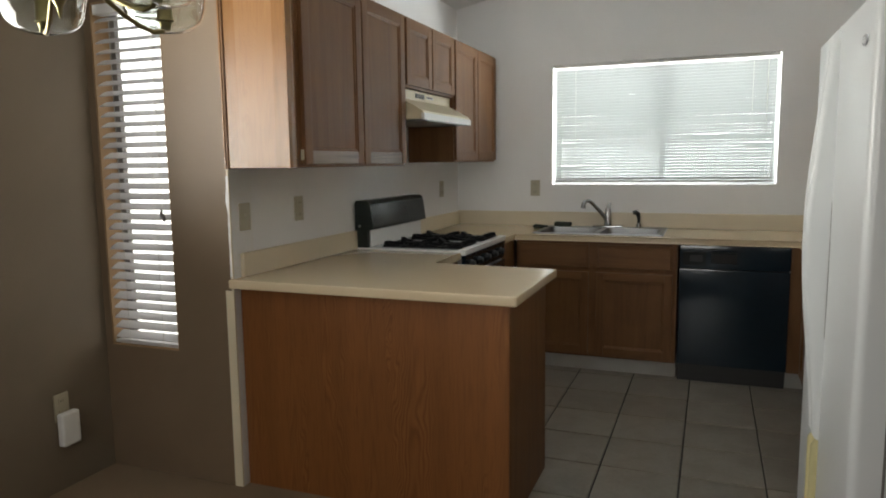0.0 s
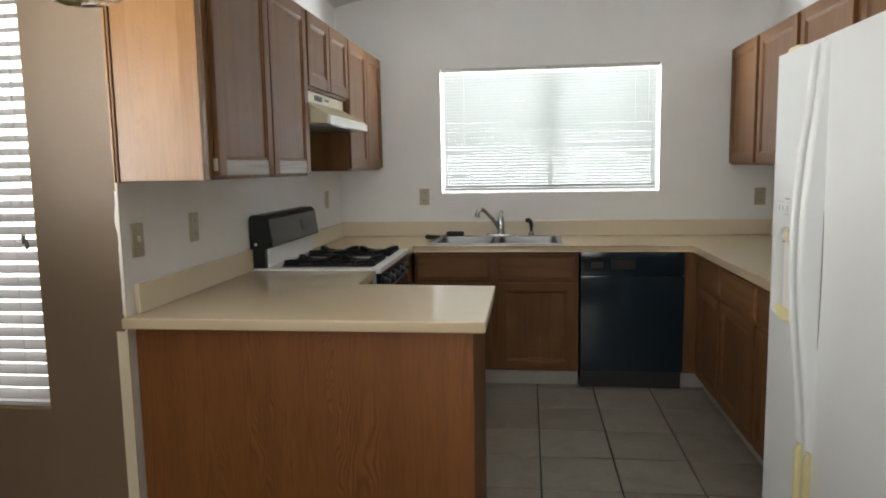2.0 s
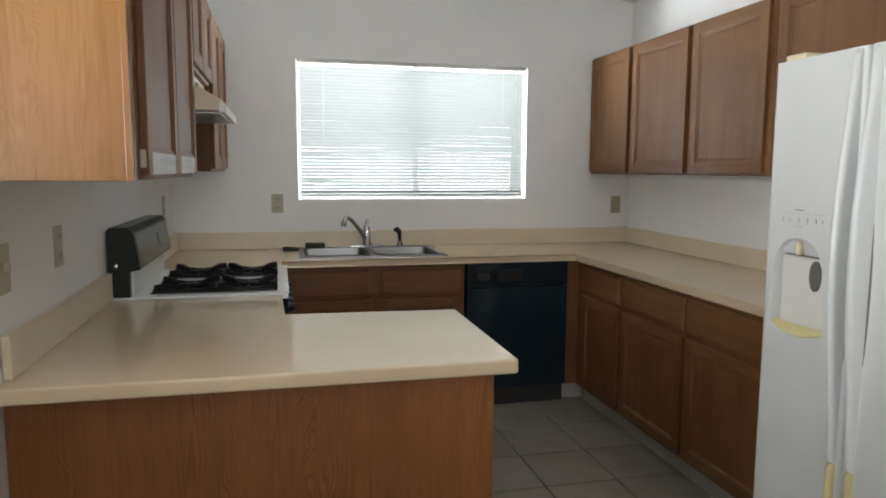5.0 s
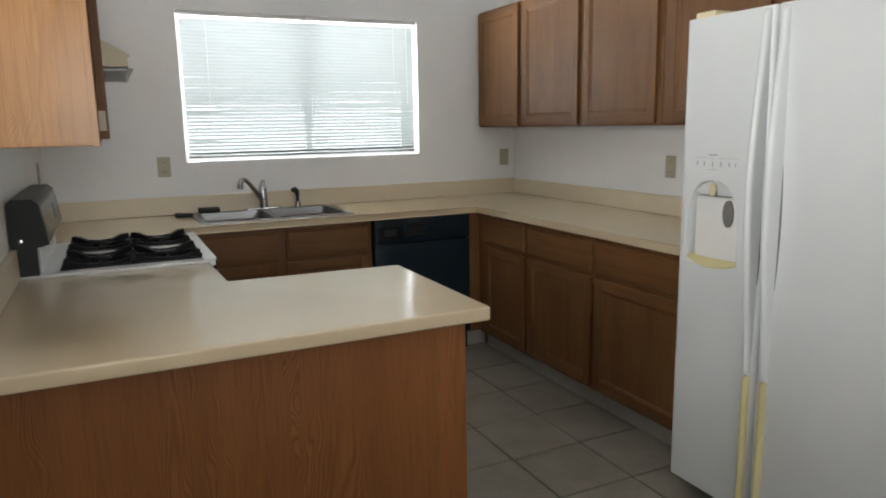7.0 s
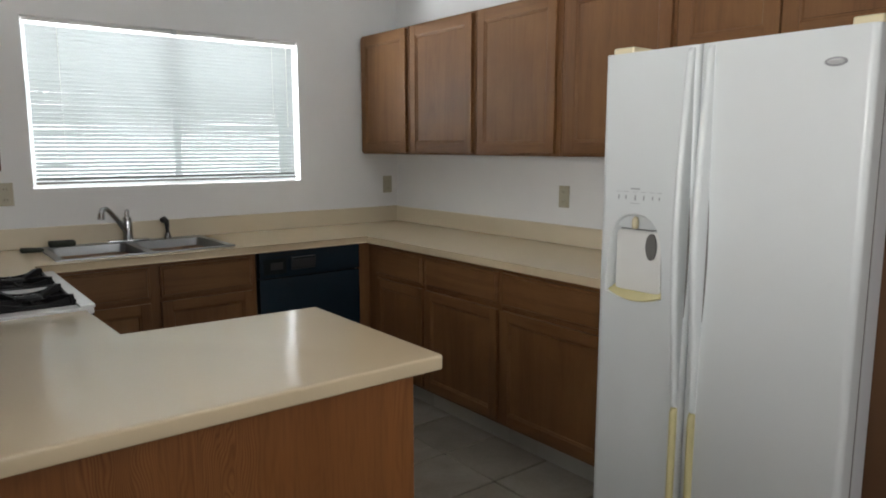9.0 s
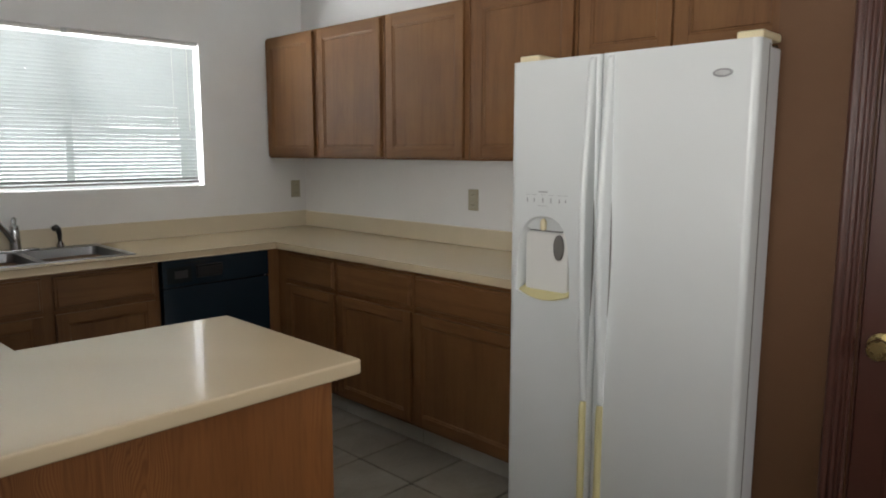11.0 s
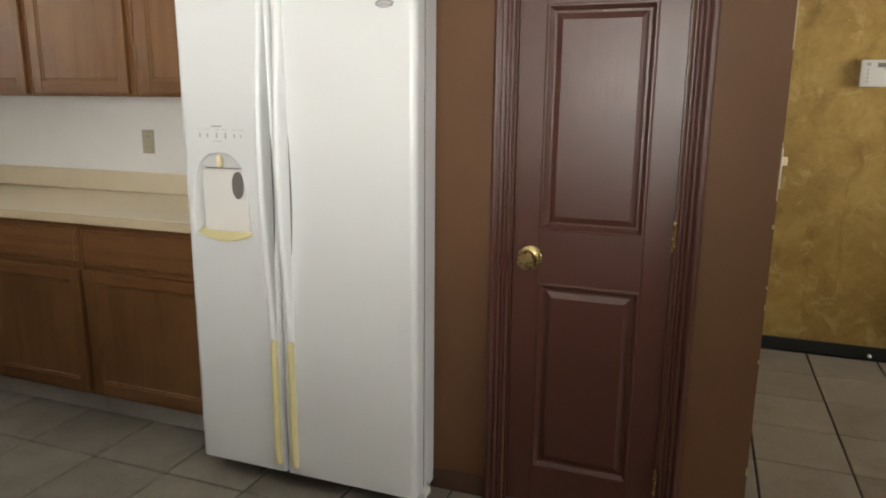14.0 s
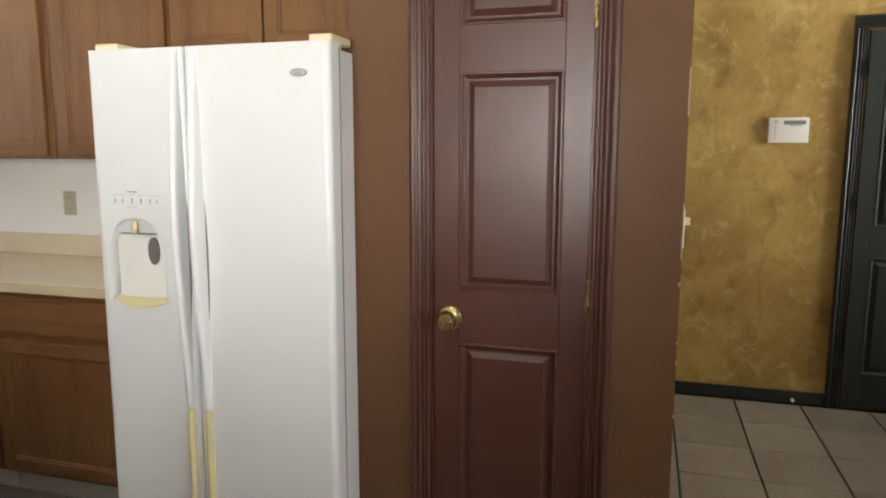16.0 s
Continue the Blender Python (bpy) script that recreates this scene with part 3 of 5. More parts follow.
# builds an unseen window, added in the south wall for fill light
def added_south_window(name, x0, x1, label):
    w = thing(name, ((x0 + x1) / 2, YS, 1.0), label, "window", "", "structure")
    bm = bmesh.new()
    for a, b, c, d in ((x0, x1, 1.0, 1.05), (x0, x1, 2.15, 2.2), (x0, x0 + 0.05, 1.05, 2.15), (x1 - 0.05, x1, 1.05, 2.15)):
        box(bm, a, b, YS - 0.11, YS - 0.07, c, d, 0.004)
    part("window_frame", bm, M_TRACK, w)
    part("pane", boxed(x0 + 0.05, x1 - 0.05, YS - 0.09, YS - 0.086, 1.05, 2.15), M_GLASS, w).visible_shadow = False


kitchen_window()
nook_window()
side_window()
# unseen window, added as an opening for the hall's fill lamp
added_south_window("window_4", 1.9, 3.1, "unseen square window added to light the hall")
# unseen too, added where the dining side's fill lamp stands
added_south_window("window_5", -1.3, 0.5, "unseen wide window added behind the dining area for fill light")

# ---- cabinets ----


def cabinet_door(face, side, a0, a1, z0, z1, rail_mat, parent, thick=0.019, rail=0.056, low_mat=None):
    """A frame-and-panel door under parent. face: 'x' or 'y', the way its front looks; side: (plane of its back, way out)."""
    pos, sgn = side

    def bx(u0, u1, w0, w1, d0, d1, bev):
        lo, hi = sorted((pos + sgn * d0, pos + sgn * d1))
        return boxed(lo, hi, u0, u1, w0, w1, bev) if face == "x" else boxed(u0, u1, lo, hi, w0, w1, bev)

    bm = bmesh.new()
    rings = []
    for g, d in ((-0.004, 0.001), (-0.004, thick - 0.004), (0.0, thick - 0.003), (0.004, thick - 0.005), (0.008, thick - 0.005), (0.013, thick - 0.010), (0.020, thick - 0.010)):
        u0, u1, w0, w1 = a0 + rail + g, a1 - rail - g, z0 + rail + g, z1 - rail - g
        o = pos + sgn * d
        rings.append([bm.verts.new((o, p, q) if face == "x" else (p, o, q)) for p, q in ((u0, w0), (u1, w0), (u1, w1), (u0, w1))])
    for r0, r1 in zip(rings, rings[1:]):
        for i in range(4):
            bm.faces.new((r0[i], r0[(i + 1) % 4], r1[(i + 1) % 4], r1[i]))
    bm.faces.new(rings[0])
    bm.faces.new(rings[-1])
    door = part("door", bm, M_OAK, parent)
    part("stile", bx(a0, a0 + rail, z0, z1, 0, thick, 0.004), M_OAK, door)
    part("stile", bx(a1 - rail, a1, z0, z1, 0, thick, 0.004), M_OAK, door)
    part("rail", bx(a0 + rail - 0.0005, a1 - rail + 0.0005, z1 - rail, z1, 0, thick - 0.0006, 0.004), rail_mat, door)
    part("rail", bx(a0 + rail - 0.0005, a1 - rail + 0.0005, z0, z0 + rail, 0, thick - 0.0006, 0.004), low_mat or rail_mat, door, "bleached, worn bottom rail" if low_mat else "")
    return door


def drawer_slab(face, side, a0, a1, z0, z1):
    """A drawer front with a routed step round its edge."""
    pos, sgn = side
    bm = bmesh.new()
    rings = []
    for g, d in ((0.0, 0.0), (0.0, 0.010), (0.003, 0.013), (0.011, 0.013), (0.015, 0.019)):
        o = pos + sgn * d
        rings.append([bm.verts.new((o, p, q) if face == "x" else (p, o, q)) for p, q in ((a0 + g, z0 + g), (a1 - g, z0 + g), (a1 - g, z1 - g), (a0 + g, z1 - g))])
    for r0, r1 in zip(rings, rings[1:]):
        for i in range(4):
            bm.faces.new((r0[i], r0[(i + 1) % 4], r1[(i + 1) % 4], r1[i]))
    bm.faces.new(rings[0])
    bm.faces.new(rings[-1])
    return bm


def upper_cabinet(face, back, front, a0, a1, z0, z1, doors, label, rail_mat, bottom_gap=0.012, hinge=False, low_mat=None):
    """A wall cabinet; doors: list of (a0, a1)."""
    sgn = 1 if front > back else -1
    base = (back, a0, z0) if face == "x" else (a0, back, z0)
    c = thing("wall_cabinet", base, label, "cabinet", "oak wall cabinets")
    lo, hi = sorted((back, front - sgn * 0.019))
    bm = bmesh.new()
    if face == "x":
        box(bm, lo, hi, a0 + 0.001, a1 - 0.001, z0, z1, 0.002, 1)
    part("body", bm, M_OAK, c)
    for d0, d1 in doors:
        d = cabinet_door(face, (front - sgn * 0.0185, sgn), d0, d1, z0 + bottom_gap, z1 - 0.014, rail_mat, c, low_mat=low_mat)
        if hinge and d0 < a0 + 0.1:
            part("hinge", boxed(front - 0.018, front - 0.004, d0 - 0.010, d0 - 0.006, z0 + 0.030, z0 + 0.072, 0.001), M_PLATE, d, "pale worn hinge")
    return c


# oak end strips and cabinets over the cooker side
FL = -0.886
u = upper_cabinet("x", XL + 0.002, FL, 0.052, 1.088, 1.384, 2.172, [(0.085, 0.592), (0.602, 1.078)], "brown oak wall cabinet with two worn frame doors", M_OAKH, hinge=True, low_mat=M_WORN)
part("end_panel", boxed(XL + 0.022, FL - 0.019, 0.003, 0.052, 1.384, 2.172, 0.002), M_ENDPLY, u, "pale glossy veneer end panel")
part("end_stile", boxed(FL - 0.034, FL - 0.019, 0.000, 0.008, 1.382, 2.174, 0.002), M_ENDPLY, u, "pale edge strip")
part("scribe_strip", boxed(XL + 0.003, XL + 0.011, -0.006, 0.052, 1.381, 2.176, 0.002), M_ENDPLY, u)
part("scribe_strip", boxed(XL + 0.013, XL + 0.021, -0.003, 0.052, 1.381, 2.176, 0.002), M_OAK, u)
upper_cabinet("x", XL + 0.002, FL, 1.09, 1.848, 1.80, 2.172, [(1.105, 1.462), (1.474, 1.836)], "short brown oak cabinet above the range hood", M_OAKH)
upper_cabinet("x", XL + 0.002, FL, 1.85, 2.745, 1.400, 2.172, [(1.862, 2.300), (2.312, 2.732)], "brown oak wall cabinet with two frame doors", M_OAKH)
# window side to pantry
FR = 1.495
upper_cabinet("x", XR - 0.002, FR, 2.245, 2.802, 1.392, 2.168, [(2.270, 2.784)], "brown oak wall cabinet beside the window", M_OAKH)
upper_cabinet("x", XR - 0.002, FR, 1.618, 2.243, 1.392, 2.168, [(1.640, 2.218)], "brown oak wall cabinet with one frame door", M_OAKH)
upper_cabinet("x", XR - 0.002, FR, 0.992, 1.616, 1.392, 2.168, [(1.022, 1.592)], "brown oak wall cabinet with one frame door", M_OAKH)
upper_cabinet("x", XR - 0.002, FR, 0.378, 0.990, 1.392, 2.168, [(0.392, 0.952)], "brown oak wall cabinet partly behind the fridge", M_OAKH)
upper_cabinet("x", XR - 0.002, FR, -0.529, 0.376, 1.80, 2.168, [(-0.05, 0.362), (-0.475, -0.062)], "short brown oak cabinet above the fridge", M_OAKH)


def base_cabinet(face, front, depth, a0, a1, drawers, doors, label, rail_mat, sgn):
    """A floor unit with toe recess; front is the face frame's plane."""
    back = front - sgn * depth
    c = thing("base_cabinet", (back, a0, 0) if face == "x" else (a0, back, 0), label, "cabinet", "oak base cabinets")
    lo, hi = sorted((front, back))
    klo, khi = sorted((front - sgn * 0.055, back))
    if face == "x":
        part("body", boxed(lo, hi, a0 + 0.001, a1 - 0.001, 0.105, 0.876, 0.002, 1), M_OAK, c)
        part("plinth", boxed(klo, khi, a0 + 0.001, a1 - 0.001, 0, 0.1045), M_KICK, c, "grimy pale vinyl kick")
    else:
        part("body", boxed(a0 + 0.001, a1 - 0.001, lo, hi, 0.105, 0.876, 0.002, 1), M_OAK, c)
        part("plinth", boxed(a0 + 0.001, a1 - 0.001, klo, khi, 0, 0.1045), M_KICK, c, "pale vinyl kick")
    for d0, d1 in drawers:
        part("drawer_front", drawer_slab(face, (front + sgn * 0.0005, sgn), d0, d1, 0.695, 0.855), rail_mat, c)
    for d0, d1 in doors:
        cabinet_door(face, (front + sgn * 0.0005, sgn), d0, d1, 0.125, 0.675, rail_mat, c, rail=0.05)
    return c


FB = 2.205      # front of the window-side units
FS = 1.172      # front of the long side units
base_cabinet("y", FB, 0.585, -0.585, 0.458, [(-0.575, -0.095), (-0.045, 0.43)], [(-0.575, -0.095), (-0.045, 0.43)], "brown oak sink cabinet with false drawer fronts", M_OAKX, -1)
base_cabinet("x", FS, 0.60, 1.632, 2.20, [(1.645, 2.10)], [(1.645, 2.10)], "brown oak base cabinet in the corner by the dishwasher", M_OAKH, -1)
base_cabinet("x", FS, 0.60, 1.032, 1.628, [(1.045, 1.615)], [(1.045, 1.615)], "brown oak base cabinet with drawer and door", M_OAKH, -1)
base_cabinet("x", FS, 0.60, 0.34, 1.028, [(0.355, 1.015)], [(0.355, 1.015)], "brown oak base cabinet beside the fridge", M_OAKH, -1)
filler = part("filler_stile", boxed(1.096, FS + 0.02, FB, FB + 0.02, 0.105, 0.876, 0.002), M_OAK)
tagged(filler, "brown oak filler stile in the cabinet corner", "cabinet trim")
tagged(part("corner_kick", boxed(1.096, FS + 0.072, FB + 0.05, FB + 0.062, 0, 0.104), M_KICK), "pale vinyl kick in the corner", "kick plate")

# peninsula with its veneer panels
p = thing("peninsula_cabinet", (-0.6, 0.38, 0), "oak-veneered peninsula cabinet facing the dining area", "cabinet")
part("body", boxed(XL + 0.003, -0.052, 0.077, 0.655, 0.0, 0.880, 0.002, 1), M_OAK, p)
part("back_panel", boxed(XL + 0.002, -0.036, 0.062, 0.0755, 0.0, 0.882, 0.002), M_PLY, p, "orange-brown veneer panel with cathedral grain")
part("end_panel", boxed(-0.051, -0.034, 0.0755, 0.657, 0.0, 0.882, 0.002), M_OAK, p, "dark oak end panel")
base_cabinet("x", -0.60, 0.60, 0.66, 1.08, [], [], "dark oak corner unit beside the cooker", M_OAKH, 1)
base_cabinet("x", -0.60, 0.60, 1.862, 2.20, [], [], "dark oak corner unit beyond the cooker", M_OAKH, 1)

# ---- worktops ----


def rounded_slab(loop, z0, z1, r=0.012):
    bm = prism(bmesh.new(), loop, z0, z1, "z")
    es = [e for e in bm.edges if abs(e.verts[0].co.z - e.verts[1].co.z) < 1e-6]
    bmesh.ops.bevel(bm, geom=es, offset=r, segments=3, profile=0.6, affect="EDGES")
    return bm


w = thing("peninsula_worktop", (-0.6, 0.4, CP - 0.038), "almond laminate worktop on the peninsula", "worktop")
corner = arc(-0.001, 0.006, 0.012, 0, -90, 3)
part("top", rounded_slab([(XL - 0.004, -0.006)] + corner[::-1] + [(0.011, 0.672), (-0.585, 0.692), (-0.585, 1.084), (XL + 0.002, 1.084), (XL + 0.002, YB - 0.002), (XL - 0.004, YB - 0.002)], CP - 0.038, CP, 0.007), M_TOP, w, smooth=40)
part("upstand", boxed(XL + 0.002, XL + 0.022, 0.070, 1.084, CP + 0.0005, CP + 0.104, 0.005), M_TOP_LIT, w)
w = thing("worktop", (1.2, 2.4, CT - 0.038), "almond laminate worktop along two walls", "worktop")
SX0, SX1, SY_0, SY_1 = -0.475, 0.352, 2.255, 2.745     # sink cut-out
back, gap = YW - 0.002, 0.0005
outline = [(XL + 0.002, 1.858), (-0.585, 1.858), (-0.585, 2.165), (1.138, 2.165), (1.138, 0.325), (XR - 0.002, 0.325), (XR - 0.002, back),
           (gap, back), (gap, SY_1), (SX1, SY_1), (SX1, SY_0), (SX0, SY_0), (SX0, SY_1), (-gap, SY_1), (-gap, back), (XL + 0.002, back)]
bm = prism(bmesh.new(), outline, CT - 0.038, CT, "z")
front_edges = [e for e in bm.edges if abs(e.verts[0].co.z - e.verts[1].co.z) < 1e-6 and (all(abs(v.co.y - 2.165) < 1e-4 for v in e.verts) or all(abs(v.co.x - 1.138) < 1e-4 for v in e.verts))]
bmesh.ops.bevel(bm, geom=front_edges, offset=0.009, segments=3, profile=0.6, affect="EDGES")
part("top", bm, M_TOP, w, smooth=40)
part("upstand", boxed(XL + 0.002, XR - 0.002, YW - 0.022, YW - 0.002, CT + 0.0005, CT + 0.108, 0.005), M_TOP_LIT, w)
part("upstand", boxed(XR - 0.022, XR - 0.002, 0.325, YW - 0.022, CT + 0.0005, CT + 0.104, 0.005), M_TOP_LIT, w)
part("upstand", boxed(XL + 0.002, XL + 0.022, 1.858, YW - 0.022, CT + 0.0005, CT + 0.104, 0.005), M_TOP_LIT, w)

# ---- sink ----


def sink():
    s = thing("kitchen_sink", (-0.06, 2.5, CT), "stainless steel double-bowl sink set in the worktop", "sink")
    bm = bmesh.new()
    x0, x1, y0, y1 = SX0 - 0.01, SX1 + 0.01, 2.238, 2.782
    mid = (x0 + x1) / 2
    bowls = ((x0 + 0.035, mid - 0.018), (mid + 0.018, x1 - 0.035))
    ya, yb = y0 + 0.035, y1 - 0.095
    for a, b, c, d in ((x0, x1, y0, ya), (x0, x1, yb, y1), (x0, bowls[0][0], ya, yb), (bowls[0][1], bowls[1][0], ya, yb), (bowls[1][1], x1, ya, yb)):
        box(bm, a, b, c, d, CT + 0.0005, CT + 0.006, 0.0)
    part("rim", bm, M_STEEL, s)
    for a, b in bowls:
        bm = bmesh.new()
        rings = []
        for z, g, r in ((CT + 0.005, 0.0, 0.03), (CT - 0.02, 0.003, 0.035), (CT - 0.15, 0.014, 0.05), (CT - 0.172, 0.04, 0.05)):
            loop = []
            for cx, cy, a0 in ((b - g - r, yb - g - r, 0), (a + g + r, yb - g - r, 90), (a + g + r, ya + g + r, 180), (b - g - r, ya + g + r, 270)):
                loop += arc(cx, cy, r, a0, a0 + 90, 4)
            rings.append([bm.verts.new((u, v, z)) for u, v in loop])
        n = len(rings[0])
        for r0, r1 in zip(rings, rings[1:]):
            for i in range(n):
                bm.faces.new((r0[i], r0[(i + 1) % n], r1[(i + 1) % n], r1[i]))
        bm.faces.new(rings[-1])
        bowl = part("bowl", bm, M_STEEL, s, smooth=50)
        part("drain", lathe(bmesh.new(), [(0.0, 0.004), (0.030, 0.004), (0.042, 0.002), (0.042, 0.0)], ((a + b) / 2, (ya + yb) / 2, CT - 0.171), "z", 20), M_GREYPL, bowl)
    f = thing("faucet", (-0.05, 2.735, CT + 0.006), "chrome single-lever faucet with a raised spout", "faucet")
    z = CT + 0.006
    part("deck_plate", boxed(-0.155, 0.055, 2.71, 2.765, z, z + 0.012, 0.005), M_CHROME, f, smooth=50)
    part("valve_body", lathe(bmesh.new(), [(0.027, 0), (0.026, 0.05), (0.024, 0.10), (0.021, 0.122), (0.012, 0.13), (0.001, 0.132)], (-0.05, 2.737, z + 0.011), "z", 20), M_CHROME, f, smooth=50)
    part("spout", tube(bmesh.new(), [(-0.055, 2.73, z + 0.05), (-0.10, 2.70, z + 0.115), (-0.15, 2.66, z + 0.175), (-0.172, 2.64, z + 0.193), (-0.195, 2.622, z + 0.190), (-0.205, 2.612, z + 0.165), (-0.207, 2.610, z + 0.140)], [0.015, 0.014, 0.013, 0.013, 0.014, 0.017, 0.019], 14), M_CHROME, f, smooth=60)
    part("lever", tube(bmesh.new(), [(-0.05, 2.737, z + 0.138), (-0.048, 2.745, z + 0.152), (-0.043, 2.755, z + 0.165), (-0.040, 2.762, z + 0.172)], [0.012, 0.013, 0.013, 0.008], 10), M_CHROME, f, smooth=60)
    h = thing("sink_sprayer", (0.165, 2.742, CT + 0.006), "black side sprayer in a chrome holder", "sprayer")
    part("holder", lathe(bmesh.new(), [(0.022, 0), (0.020, 0.012), (0.014, 0.030), (0.012, 0.034)], (0.165, 2.742, z), "z", 16), M_CHROME, h, smooth=50)
    part("spray_head", tube(bmesh.new(), [(0.165, 2.742, z + 0.03), (0.164, 2.742, z + 0.075), (0.158, 2.736, z + 0.10), (0.145, 2.728, z + 0.112), (0.130, 2.720, z + 0.106)], [0.010, 0.013, 0.016, 0.017, 0.015], 12), M_BLACKPL, h, smooth=60)
    pads = (("scouring_pad", -0.525, 2.655, 0.10, 0.06, 0.022, "flat dark green scouring pad on the worktop"), ("sponge", -0.375, 2.742, 0.12, 0.07, 0.024, "dark rounded sponge on the sink rim"))
    for nm, x, y, a, b, hgt, lab in pads:
        zz = CT + (0.0065 if nm == "sponge" else 0.0005)
        bm = boxed(x - a / 2, x + a / 2, y - b / 2, y + b / 2, zz, zz + hgt, 0.009, 3)
        rnd = random.Random(len(nm))
        for v in bm.verts:
            if v.co.z > zz + 0.004:
                v.co.z += 0.006 * math.sin(v.co.x * 55) + rnd.uniform(-0.001, 0.001)
        tagged(part(nm, bm, M_SPONGE, smooth=60), lab, "sponge")


sink()

# ---- dishwasher ----


def dishwasher():
    d = thing("dishwasher", (0.78, 2.4, 0), "black built-in dishwasher under the worktop", "dishwasher")
    x0, x1, y = 0.468, 1.094, 2.185
    part("body", boxed(x0 + 0.004, x1 - 0.004, y + 0.04, 2.79, 0.03, 0.872), M_BLACKPL, d)
    part("door", boxed(x0, x1, y, y + 0.04, 0.115, 0.722, 0.006), M_BLACKGL, d, smooth=40)
    c = part("control_panel", boxed(x0, x1, y - 0.004, y + 0.04, 0.728, 0.872, 0.008), M_BLACKGL, d, smooth=40)
    part("button_panel", boxed(x0 + 0.022, x0 + 0.155, y - 0.008, y - 0.003, 0.748, 0.832, 0.003), M_PANEL, c, "dark glossy button panel")
    part("button_window", boxed(x0 + 0.062, x0 + 0.135, y - 0.0095, y - 0.0075, 0.772, 0.812, 0.001), M_BLACKPL, c)
    part("latch_grip", prism(bmesh.new(), [(y - 0.003, 0.762), (y - 0.012, 0.770), (y - 0.020, 0.822), (y - 0.017, 0.832), (y - 0.003, 0.834)], x0 + 0.185, x0 + 0.330, "x"), M_BLACKPL, c, "black door latch")
    part("latch_edge", boxed(x0 + 0.190, x0 + 0.325, y - 0.0215, y - 0.0165, 0.825, 0.8315, 0.001), M_PANEL, c, "worn shiny latch edge")
    part("panel_strip", boxed(x0 + 0.06, x0 + 0.21, y - 0.0055, y - 0.0035, 0.848, 0.853), M_PANEL, c, "thin printed strip")
    part("toe_panel", boxed(x0 + 0.004, x1 - 0.004, y + 0.035, y + 0.05, 0.0, 0.112, 0.003), M_BLACKPL, d)


dishwasher()

# ---- cooker ----


